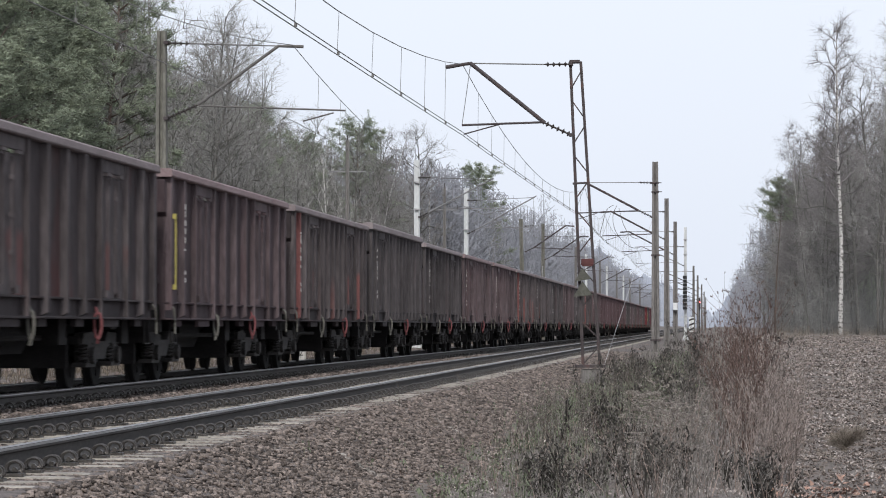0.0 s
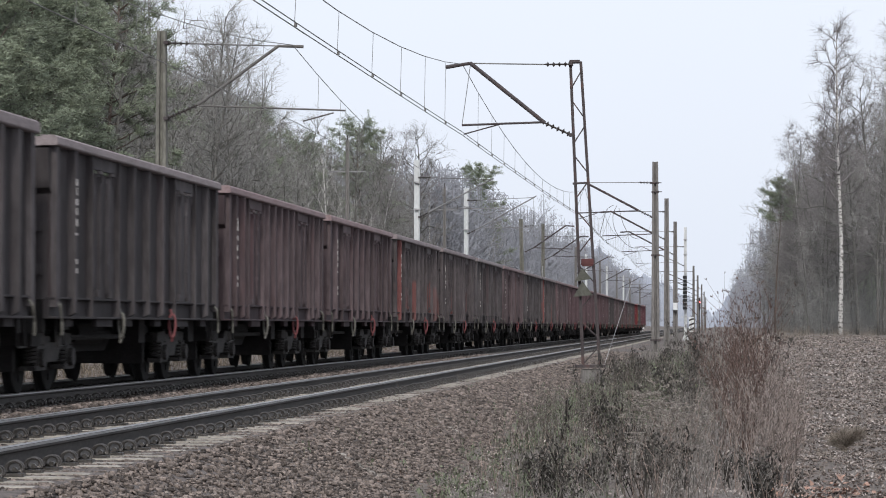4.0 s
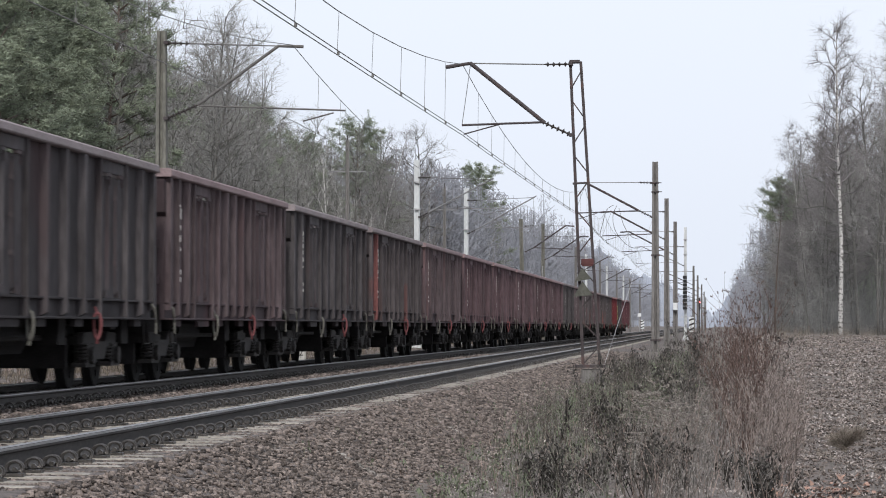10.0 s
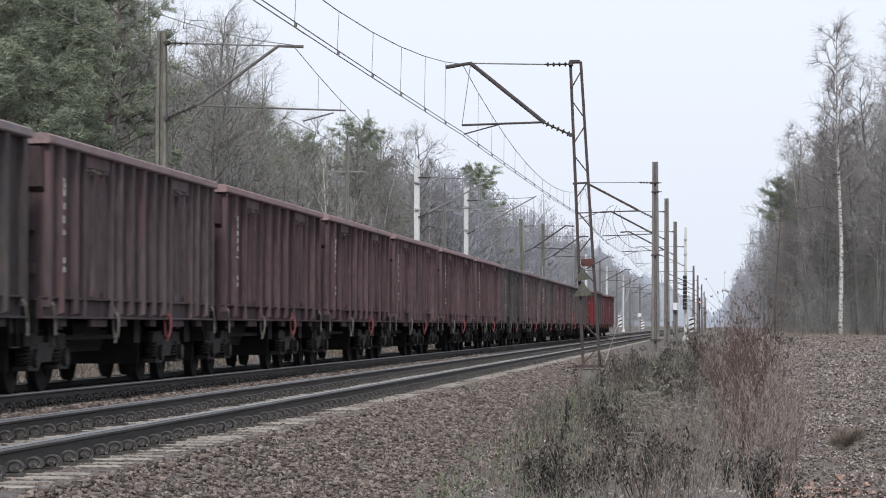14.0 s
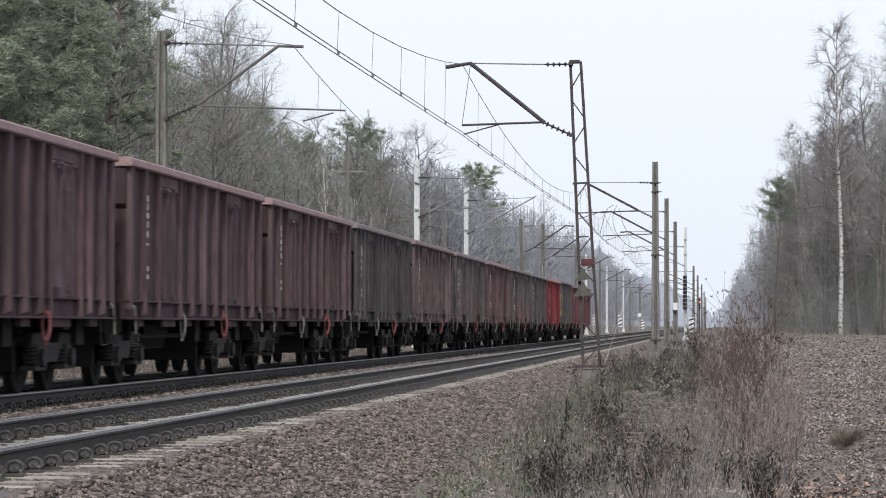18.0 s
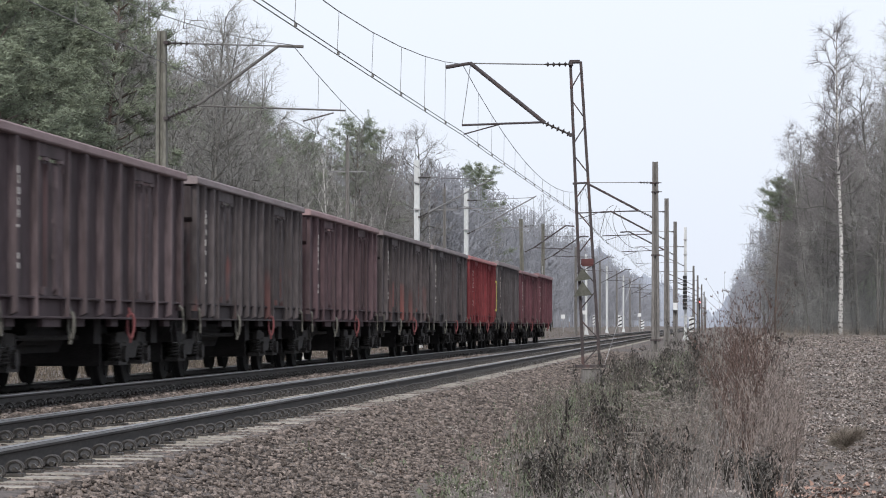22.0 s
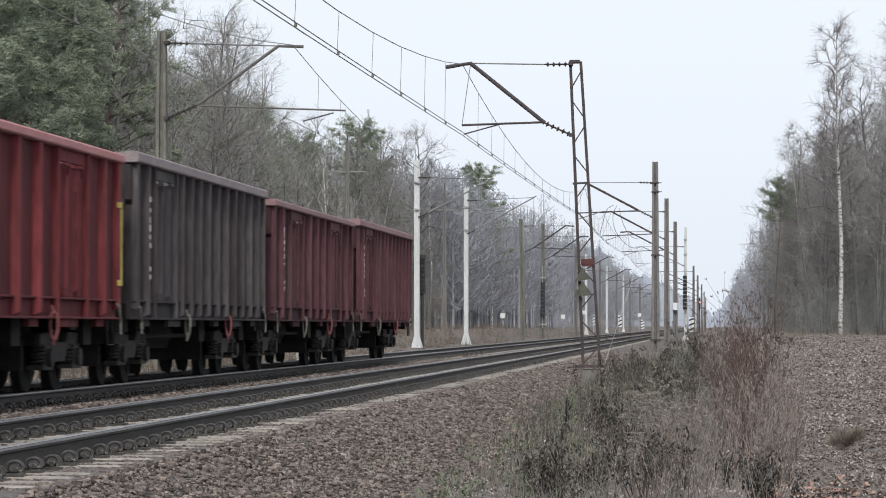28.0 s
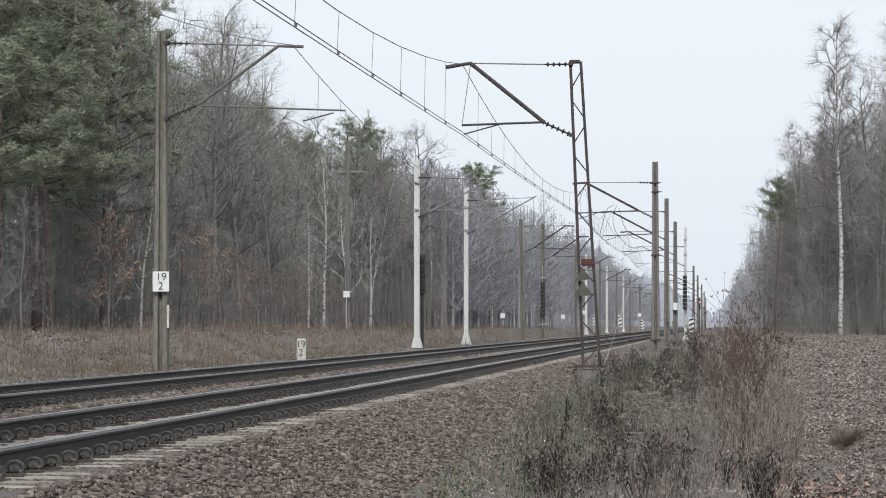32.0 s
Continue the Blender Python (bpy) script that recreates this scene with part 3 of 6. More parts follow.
def wheelset():
    """Two wheels on their axle, centred on the axle."""
    s = Shape()
    s.tube([(-1.02, 0, 0), (1.02, 0, 0)], 0.075, 8)
    for sx in (-1, 1):
        x = sx * 0.75
        s.tube([(x - sx * 0.035, 0, 0), (x - sx * 0.034, 0, 0), (x + sx * 0.065, 0, 0), (x + sx * 0.066, 0, 0)], [0.40, 0.452, 0.448, 0.40], 28)
        s.tube([(x - sx * 0.066, 0, 0), (x - sx * 0.064, 0, 0), (x - sx * 0.036, 0, 0)], [0.4, 0.485, 0.478], 28)
        s.tube([(x - sx * 0.08, 0, 0), (x + sx * 0.09, 0, 0)], 0.13, 12)
        for a in range(4):
            t = a * math.pi / 2
            s.box((x + sx * 0.07, 0.26 * math.cos(t), 0.26 * math.sin(t)), (0.02, 0.09, 0.09))
    return s


def buffer_gear(sx, sy):
    s = Shape()
    x = sx * 0.875
    s.tube([(x, sy * 6.35, 1.04), (x, sy * 6.72, 1.04)], [0.13, 0.11], 12)
    s.tube([(x, sy * 6.7, 1.04), (x, sy * 6.97, 1.04)], 0.08, 10)
    s.tube([(x, sy * 6.96, 1.04), (x, sy * 7.0, 1.04), (x, sy * 7.015, 1.04)], [0.23, 0.23, 0.19], 16)
    return s


def coupling(sy):
    s = Shape()
    s.tube([(0, sy * 6.4, 1.02), (0, sy * 6.75, 1.02), (0, sy * 6.85, 1.1), (0, sy * 6.78, 1.16)], 0.045, 6)
    s.tube([(0.03, sy * 6.7, 0.98), (0.04, sy * 6.85, 0.75), (0.0, sy * 6.95, 0.62), (-0.04, sy * 6.85, 0.75), (-0.03, sy * 6.7, 0.98)], 0.025, 5)
    return s


def hose(sy):
    return Shape().tube([(-0.35, sy * 6.4, 0.95), (-0.36, sy * 6.6, 0.9), (-0.36, sy * 6.72, 0.7), (-0.34, sy * 6.78, 0.48), (-0.3, sy * 6.95, 0.42)], 0.03, 6)


def lever(x, y, n=1.0):
    """A looped handle hanging below the sill."""
    s = Shape()
    s.beam((x, y, 1.14), (x + 0.03, y, 1.04), 0.04, 0.025)
    loop = [(x + 0.03 + 0.045 * math.sin(a) * (1.0 + 0.25 * math.cos(a)), y + 0.03 * n * math.sin(a), 0.88 + 0.18 * math.cos(a)) for a in np.linspace(0, 6.28, 13)]
    s.tube(loop, 0.02, 6)
    s.beam((x + 0.03, y, 0.71), (x + 0.02, y + 0.03 * n, 0.64), 0.035, 0.025)
    return s


def step_iron(sx, y):
    s = Shape()
    x = sx * 1.45
    s.tube([(x, y - 0.2, 1.0), (x + sx * 0.03, y - 0.2, 0.62), (x + sx * 0.03, y + 0.2, 0.62), (x, y + 0.2, 1.0)], 0.017, 5)
    return s


def handrail(sx, y):
    x = sx * 1.5
    return Shape().tube([(x, y, 1.2), (x + sx * 0.05, y, 1.14), (x + sx * 0.05, y + 0.04, 1.05), (x + sx * 0.04, y + 0.14, 0.93), (x + sx * 0.04, y + 0.15, 0.76)], 0.018, 6)


def writing(sx, y, rng):
    """Lines of stencilled figures, worn past reading: bars on a rib."""
    s = Shape()
    z = 2.75
    while z > 2.0:
        h = rng.uniform(0.03, 0.1)
        s.box((sx * (SIDE + 0.104), y + rng.uniform(-0.02, 0.02), z), (0.006, rng.uniform(0.03, 0.11), h))
        z -= h + rng.uniform(0.012, 0.09)
    for k in range(2):
        s.box((sx * (SIDE + 0.104), y + 0.01, 1.72 - k * 0.12), (0.006, 0.08, 0.07))
    return s


def build_wagon(ribs, doors, seed):
    rng = random.Random(seed)
    w = thing("open_wagon", "sooty dark brown four-axle open freight wagon, with ribbed steel sides", "freight wagon", group="wagons of the train")
    p, u = PAINT["dark"], M["undergear"]
    for sx in (-1, 1):
        for panel in side_wall(sx, ribs, doors):
            part("side_panel", panel, p, w)
        part("sill", sill(sx), p, w, bevel=0.006)
        for r in ribs + [-6.3, 6.3]:
            part("post", post(sx, r, abs(r) > 6), p, w)
        for d in doors:
            dr = part("door", door_panel(sx), p, w, at=pose(0, d, 0), bevel=0.006)
            for y in (-0.93, -0.3, 0.32, 0.93):
                part("door_rib", door_rib(sx, y), p, dr)
            part("door_latch", door_gear(sx), p, dr)
        for sy in (-1, 1):
            part("corner_gusset", corner_gusset(sx, sy), p, w)
            part("buffer", buffer_gear(sx, sy), u, w)
            part("step_iron", step_iron(sx, sy * 5.9), u, w)
        part("brake_lever", lever(sx * 1.5, 2.0 if sx > 0 else -2.0), M["red_lever"], w, "red-painted lever")
        part("release_lever", lever(sx * 1.5, -2.1 if sx > 0 else 2.1, -1), M["pale_lever"], w, "pale worn lever")
        part("handrail", handrail(sx, 6.2), M["pale_lever"], w)
        part("handrail", handrail(sx, -6.25), M["pale_lever"], w)
        for y in (min(ribs) if sx > 0 else max(ribs),):
            tagged(part("lettering", writing(sx, y, rng), M["lettering"], w, "worn white lettering"), kind="stuff")
    for sy in (-1, 1):
        end = part("end_wall", end_wall(sy), p, w)
        for z in (1.6, 2.15, 2.7):
            part("stiffener", Shape().box((0, sy * 6.45, z), (2.7, 0.1, 0.14)), p, end)
        for x in (-0.75, 0.75):
            part("end_post", Shape().box((x, sy * 6.43, (FLOOR + BRIM) / 2), (0.12, 0.06, BRIM - FLOOR)), p, end)
        part("coupling", coupling(sy), u, w)
        part("brake_hose", hose(sy), u, w)
    part("top_rim", brim(), RIM["dark"], w, "dust-covered top rim", bevel=0.006)
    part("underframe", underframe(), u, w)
    for by in (-4.5, 4.5):
        b = part("bogie", bogie_frame(), M["bogie"], w, at=pose(0, by, 0), bevel=0.01)
        for sx in (-1, 1):
            part("side_frame", side_frame(sx), M["bogie"], b, bevel=0.01)
        for y in (-1.42, -1.2, -0.38, 0.38, 1.2, 1.42):
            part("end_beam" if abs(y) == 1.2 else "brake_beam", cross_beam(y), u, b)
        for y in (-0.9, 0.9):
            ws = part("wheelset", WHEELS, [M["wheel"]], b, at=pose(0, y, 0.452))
            for sx in (-1, 1):
                part("axle_box", axle_box(sx, y), M["bogie"], b)
                for dy in (-0.24, 0.24):
                    part("spring", spring(sx, y + dy), M["bogie"], b)
    return w


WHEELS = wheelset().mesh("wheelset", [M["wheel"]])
TYPES = [build_wagon([-5.26, -1.17, 0, 1.17, 5.26], [-3.18, 3.18], 1),
         build_wagon([-5.65, -4.75, -1.75, -0.88, 0, 0.88, 1.75, 4.75, 5.65], [-3.25, 3.25], 2)]
BRIM, LIP = 3.26, 0.15         # a taller sort with plain ribbed sides
TYPES.append(build_wagon([-5.5, -2.55, -1.7, -0.85, 0, 0.95, 1.9, 2.8, 3.7, 4.6, 5.5], [-4.0], 3))
COATS = "maroon maroon dark red dark patched rust patched brown dark rust rust rust rust rust brown patched dark brown dark patched patched brown brown dark dark patched brown patched".split()


def dress(w, coat):
    """Gives one wagon its own paint."""
    w["label"] = WORDS[coat] + " four-axle open freight wagon with ribbed steel sides"
    for o in w.children_recursive:
        kind = o.name.split(".")[0]
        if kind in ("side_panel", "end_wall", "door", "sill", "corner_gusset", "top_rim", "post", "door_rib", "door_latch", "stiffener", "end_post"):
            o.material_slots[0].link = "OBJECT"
            # recessed panels, sills and ends take the copies with shade in the colour
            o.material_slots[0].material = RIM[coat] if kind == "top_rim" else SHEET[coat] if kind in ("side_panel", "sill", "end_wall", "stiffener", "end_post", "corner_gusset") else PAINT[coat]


TRAIN = []
kinds = [2, 0, 2, 0, 1, 0, 0, 1, 0, 1, 0, 0, 1, 0, 0, 1, 0, 0, 1, 0, 1, 0, 0, 1, 0, 2, 1, 0, 0]
for k, coat in enumerate(COATS):
    src = TYPES[kinds[k]]
    fresh = not any(w is src for w in TRAIN)
    w = src if fresh else copy_thing(src, pose(XF, 0, 0))
    TRAIN.append(w)
for w, coat in zip(TRAIN, COATS):
    dress(w, coat)
for k in (26, 21, 16):
    # the lettered post was painted afresh on some wagons
    for o in TRAIN[k].children:
        if o.name.split(".")[0] == "post" and abs(o.data.vertices[0].co.y + 5.4) < 0.4 and o.data.vertices[0].co.x > 0:
            o.material_slots[0].material = M["fresh_red"]


for k, y in ((3, 6.22), (27, -6.22)):
    rod = Shape().tube([(1.57, y, 1.5), (1.57, y, 2.55)], 0.014, 6).box((1.55, y, 1.48), (0.06, 0.08, 0.08)).box((1.55, y, 2.57), (0.06, 0.08, 0.08))
    part("hand_brake_rod", rod, M["yellow"], TRAIN[k], "dirty yellow rod")


def train_at(t):
    """Where the end of the last wagon's body stands at t seconds."""
    return 438.48 - 12.565 * t - 0.010224 * t * t + 0.000276 * t ** 3


# ---- masts and overhead line ----
def insulator(p, q, r=0.05):
    """A string of ribbed discs from p to q."""
    s = Shape()
    p, q = Vector(p), Vector(q)
    s.tube([p, q], r * 0.35, 6)
    n = max(3, int((q - p).length / 0.12))
    for i in range(n):
        c = p.lerp(q, (i + 0.5) / n)
        d = (q - p).normalized() * 0.028
        s.tube([c - d, c, c + d], [r * 0.4, r, r * 0.4], 8)
    return s


def cantilever(m, a, b, material, r=0.05, stayed=True):
    """Arm, tie, registration tube and steady arm of one track's wires. a: mast face (x, z of arm and tie); b: dictionary of points (x, z)."""
    def v(p):
        return (p[0], 0, p[1])
    part("arm", Shape().tube([v(b["foot"]), v(b["bend"]), v(b["tip"])], r, 8), material, m)
    part("insulator", insulator(v(a["arm"]), v(b["foot"]), 0.075), M["porcelain"], m, "dark ribbed insulator")
    part("tie_wire", Shape().tube([v(b["tie"]), v(b["bend"])], 0.016, 5), M["wire"], m)
    part("insulator", insulator(v(a["tie"]), v(b["tie"]), 0.065), M["porcelain"], m, "dark ribbed insulator")
    part("registration_tube", Shape().tube([v(b["reg0"]), v(b["reg1"])], 0.6 * r, 6), material, m)
    part("steady_arm", Shape().tube([v(b["st0"]), v(b["st1"])], 0.018, 6), material, m)
    if stayed:
        part("stay_wire", Shape().tube([v(b["bend"]), v(b["reg1"])], 0.008, 4), M["wire"], m)
    s = Shape()
    for z in (a["arm"][1], a["tie"][1]):
        s.box((a["arm"][0], 0, z), (0.1, 0.36, 0.07))
    part("bracket", s, M["rust_steel"], m)


def reach(x, axis, zc, zm, top, side):
    """Usual points of a cantilever from a mast at x over the track at axis (side: +1 when the mast stands east of it)."""
    f = x - side * 0.16 - x
    o = axis - x
    a = {"arm": (f, zc + 0.12), "tie": (f, min(zm + 0.1, top - 0.15))}
    b = {"foot": (f - side * 0.6, zc + 0.42), "bend": (o + side * 0.25, zm + 0.12), "tip": (o - side * 0.35, zm + 0.08), "tie": (f - side * 0.55, min(zm + 0.12, top - 0.15)),
         "reg0": (f - side * 0.62, zc + 0.4), "reg1": (o - side * 0.25, zc + 0.3), "st0": (o - side * 0.1, zc + 0.03), "st1": (o + side * 0.75, zc + 0.3)}
    return a, b


def pole_shape(w0, w1, z0, z1, lean=0.0):
    """A tapered concrete pole, H-shaped in plan, with long recessed webs and a flat head."""
    plan = [(-0.5, -0.5), (-0.15, -0.5), (-0.13, -0.08), (0.13, -0.08), (0.15, -0.5), (0.5, -0.5), (0.5, 0.5), (0.15, 0.5), (0.13, 0.08), (-0.13, 0.08), (-0.15, 0.5), (-0.5, 0.5)]
    k = len(plan)
    pts = [(x * w + lean * f, y * w, z) for z, w, f in ((z0, w0, 0), (z1, w1, 1)) for x, y in plan]
    faces = [(i, (i + 1) % k, (i + 1) % k + k, i + k) for i in range(k)]
    return Shape().add(pts, faces + [tuple(range(k))[::-1], tuple(range(k, 2 * k))])


def concrete_mast(x, y, top, axis, zc, zm, w0=0.4, w1=0.24, material="concrete", arm="rust_steel", label="", plan=None, lean=0.0):
    side = 1 if x > axis else -1
    m = thing("catenary_mast", label or "weathered grey concrete catenary mast with a steel cantilever arm", "catenary mast", pose(x, y, 0), "catenary masts")
    base = float(lie(x, y)) - 0.5
    part("pole", pole_shape(w0, w1, base, top, lean), M[material], m, bevel=0.012)
    a, b = plan or reach(x, axis, zc, zm, top, side)
    cantilever(m, a, b, M[arm], 0.038 if arm == "arm_dark" else 0.05, arm != "arm_dark")
    return m


def white_mast(x, y, top, axis, zc, zm, arm=True, plan=None):
    side = 1 if x > axis else -1
    m = thing("steel_mast", "new pale galvanised steel catenary mast on a flared foot", "catenary mast", pose(x, y, 0), "pale steel masts")
    g = float(lie(x, y))
    s = Shape()
    for k in (-1, 1):
        s.box((k * 0.1, 0, (g + top) / 2), (0.03, 0.26, top - g))
    s.box((0, 0, (g + top) / 2), (0.2, 0.02, top - g))
    part("pole", s, M["white_mast"], m)
    s = Shape()
    for k in (-1, 1):
        s.add([(k * 0.1, -0.15, g - 0.05), (k * 0.28, -0.15, g - 0.05), (k * 0.1, -0.15, g + 0.6), (k * 0.1, 0.15, g - 0.05), (k * 0.28, 0.15, g - 0.05), (k * 0.1, 0.15, g + 0.6)],
              [(0, 1, 2), (5, 4, 3), (0, 3, 4, 1), (1, 4, 5, 2), (2, 5, 3, 0)])
    part("foot", s, M["white_mast"], m)
    s = Shape()
    for z in (top - 1.0, top - 2.2):
        s.box((0, 0, z), (0.3, 0.32, 0.06))
    part("clamp", s, M["grey_steel"], m)
    if arm:
        a, b = plan or reach(x, axis, zc, zm, top, side)
        cantilever(m, a, b, M["arm_steel"], 0.034)
    return m


def lattice_mast():
    m = thing("lattice_mast", "leaning rust-brown steel lattice catenary mast on a concrete footing", "catenary mast", pose(-2.9, 74, 0))
    L0, L1, R0, R1 = Vector((-0.2, 0, -0.06)), Vector((-0.5, 0, 7.26)), Vector((0.2, 0, -0.06)), Vector((-0.25, 0, 7.26))
    for p, q in ((L0, L1), (R0, R1)):
        for d in (-0.12, 0.12):
            s = Shape().beam(p + Vector((0, d, 0)), q + Vector((0, d * 0.7, 0)), 0.06, 0.02).beam(p + Vector((0.02, d, 0)), q + Vector((0.02, d * 0.7, 0)), 0.015, 0.06)
            part("leg", s, M["rust_steel"], m)
    n = 11
    for i in range(n):
        a, b = i / n, (i + 0.62) / n
        lo, hi = L0.lerp(L1, a), R0.lerp(R1, b)
        if i % 2:
            lo, hi = R0.lerp(R1, a), L0.lerp(L1, b)
        part("diagonal", Shape().beam(lo, hi, 0.03, 0.03), M["rust_steel"], m)
    s = Shape().beam(L1, R1, 0.3, 0.07)
    part("head_plate", s, M["rust_steel"], m, bevel=0.01)
    part("foot_plate", Shape().box((0, 0, -0.09), (0.75, 0.6, 0.07)), M["rust_steel"], m)
    part("footing", Shape().box((0.02, 0, -0.55), (0.56, 0.56, 0.78), taper=0.85), M["mast_wood"], m, "mossy concrete footing", bevel=0.02)
    s = Shape().box((-0.07, -0.1, 2.42), (0.3, 0.26, 0.15)).box((-0.07, -0.1, 2.33), (0.26, 0.3, 0.03))
    part("junction_box", s, M["dull_red"], m, "dull red steel box", bevel=0.01)
    a = {"arm": (-0.47, 5.49), "tie": (-0.53, 7.2)}
    b = {"foot": (-1.1, 5.78), "bend": (-2.9, 7.24), "tip": (-3.5, 7.15), "tie": (-1.1, 7.2), "reg0": (-1.16, 5.8), "reg1": (-3.11, 5.74), "st0": (-3.07, 5.52), "st1": (-2.14, 5.77)}
    cantilever(m, a, b, M["rust_steel"])
    for cx, cz, w, h, flip, tilt in ((-0.3, 2.12, 0.42, 0.3, 1, -10), (-0.24, 1.72, 0.44, 0.42, -1, 16)):
        s = Shape()
        pts = [(-w / 2, -h / 2), (w / 2, -h / 2), (0.04, h / 2)] if flip > 0 else [(-w / 2, -h / 2), (w / 2, -h * 0.1), (-w * 0.25, h / 2)]
        s.add([(x, y, z) for y in (-0.012, 0.012) for x, z in pts], [(0, 1, 2), (5, 4, 3), (0, 3, 4, 1), (1, 4, 5, 2), (2, 5, 3, 0)])
        part("triangular_plate", s, M["plate_back"], m, "grey weathered back of a triangular sign", at=pose(cx + 0.1, -0.22, cz, 0, tilt, 12))
    return m


lattice_mast()
concrete_mast(-12.65, 70, 7.7, XF, 5.55, 7.25, 0.35, 0.2, arm="arm_dark",
              plan=({"arm": (0.12, 5.67), "tie": (0.12, 7.42)}, {"foot": (0.84, 5.98), "bend": (2.72, 7.33), "tip": (3.3, 7.31), "tie": (0.65, 7.4),
                    "reg0": (0.87, 5.96), "reg1": (4.28, 5.83), "st0": (3.29, 5.59), "st1": (4.0, 5.78)}))
white_mast(-13.0, 135.4, 8.25, XF, 5.75, 7.2,
           plan=({"arm": (0.12, 5.7), "tie": (0.12, 7.45)}, {"foot": (0.5, 5.9), "bend": (3.3, 7.36), "tip": (3.42, 7.41), "tie": (0.6, 7.45), "reg0": (1.06, 6.1), "reg1": (4.17, 6.05), "st0": (2.95, 5.8), "st1": (3.9, 6.0)}))
white_mast(-13.0, 162.8, 8.2, XF, 5.75, 7.2,
           plan=({"arm": (0.12, 5.8), "tie": (0.12, 7.56)}, {"foot": (0.5, 5.98), "bend": (3.6, 7.7), "tip": (3.74, 7.78), "tie": (0.6, 7.56), "reg0": (0.9, 6.1), "reg1": (3.6, 6.1), "st0": (3.3, 5.8), "st1": (3.5, 6.05)}))
concrete_mast(-13.0, 212.5, 8.3, XF, 5.9, 7.7, 0.34, 0.24, lean=-0.15)
concrete_mast(-13.0, 237.7, 8.8, XF, 5.9, 7.7, 0.3, 0.24, label="grey concrete catenary mast carrying a column of tension weights")
for x, y, top in ((-13.2, 300, 8.6), (-13.2, 365, 8.6), (-13.2, 430, 8.6), (-13.2, 500, 8.6), (-13.2, 570, 8.6)):
    concrete_mast(x, y, top, XF, 5.9, 7.5, 0.3, 0.22, material="mast_wood")
for x, y in ((-13.4, 330), (-13.4, 395), (-13.4, 470)):
    white_mast(x, y, 8.6, XF, 5.9, 7.4, False)
for x, y, top, w in ((-2.5, 138, 8.25, 0.39), (-2.5, 173, 8.05, 0.36), (-2.45, 210, 8.0, 0.36), (-2.1, 365, 8.0, 0.36), (-1.92, 434, 8.0, 0.36), (-1.65, 528, 8.0, 0.36), (-1.5, 640, 8.0, 0.36), (-1.4, 760, 8.0, 0.36)):
    concrete_mast(x, y, top, XN, 5.65, 7.2, w, w * 0.66, material="mast_wood", label="dark weathered concrete catenary mast with a steel cantilever arm")
    if y == 138:
        for z, d in ((0.25, 0.48), (6.9, 0.34), (4.05, 0.38), (7.3, 0.32)):
            band = thing("mast_band", "dark steel band clamped round a catenary mast", "mast fitting", pose(x, y, z), "mast bands")
            part("band", Shape().box((0, 0, 0), (d, d, 0.07)), M["rust_steel"], band)
            part("bolt", Shape().tube([(d / 2, -0.12, 0), (d / 2 + 0.12, -0.12, 0)], 0.02, 6), M["rust_steel"], band)
white_mast(-2.1, 250, 8.9, XN, 5.65, 7.2)


def tension_weights(x, y, z0, z1, count):
    t = thing("tension_weight", "column of dark cast tension weights hanging on a mast", "tension weight", pose(x, y, 0), "tension weights")
    part("rod", Shape().tube([(0, 0, z0 - 0.9), (0, 0, z1 + 1.2)], 0.025, 6), M["grey_steel"], t)
    h = (z1 - z0) / count
    for i in range(count):
        part("weight", Shape().tube([(0, 0, z0 + i * h), (0, 0, z0 + (i + 0.82) * h)], 0.17, 12), M["black"], t)
    part("guide", Shape().box((0, 0.15, z0 - 0.6), (0.6, 0.06, 0.08)).box((0, 0.15, z1 + 0.3), (0.5, 0.06, 0.08)), M["grey_steel"], t)


tension_weights(-13.0, 237.2, 1.6, 4.3, 9)
tension_weights(-2.14, 249.5, 2.2, 5.0, 9)


def stay():
    t = thing("guy_wire", "pale taut guy wire from a mast down to the ground", "guy wire")
    part("wire", Shape().tube([(-3.3, 92, -0.6), (-2.64, 137.8, 5.6)], 0.008, 6), M["grey_steel"], t)
    part("anchor", Shape().box((-3.3, 92, -0.5), (0.3, 0.5, 0.35)), M["concrete"], t)


stay()


def overhead(label, supports, sags, twin):
    """Contact and messenger wires with droppers, strung over supports (x, y, contact height, messenger height)."""
    t = thing("overhead_wire", label, "overhead wire")
    con, mes = [], []
    drop = []
    for (x0, y0, c0, m0), (x1, y1, c1, m1), low in zip(supports, supports[1:], sags):
        n = 14
        for i in range(n + (1 if (x1, y1) == supports[-1][:2] else 0)):
            f = i / n
            p = Vector((x0 + (x1 - x0) * f, y0 + (y1 - y0) * f, c0 + (c1 - c0) * f - 0.05 * 4 * f * (1 - f)))
            chord = m0 + (m1 - m0) * f
            q = Vector((p.x, p.y, chord - (max(m0, m1) - low) * 4 * f * (1 - f)))
            con.append(p)
            mes.append(q)
            if 0 < i < n:
                drop.append((p, q))
    part("contact_wire", Shape().tube(con, 0.009, 5), M["wire"], t)
    if twin:
        part("contact_wire", Shape().tube([p + Vector((0.045, 0, 0.045)) for p in con], 0.009, 5), M["wire"], t)
    part("messenger_wire", Shape().tube(mes, 0.009, 5), M["wire"], t)
    for p, q in drop:
        part("dropper", Shape().tube([p, q + Vector((0, 0.25, 0))], 0.0045, 4), M["wire"], t)
        if p.y < 180:
            part("dropper_clamp", Shape().box(p + Vector((0.02, 0, 0.03)), (0.035, 0.06, 0.06)), M["wire"], t)


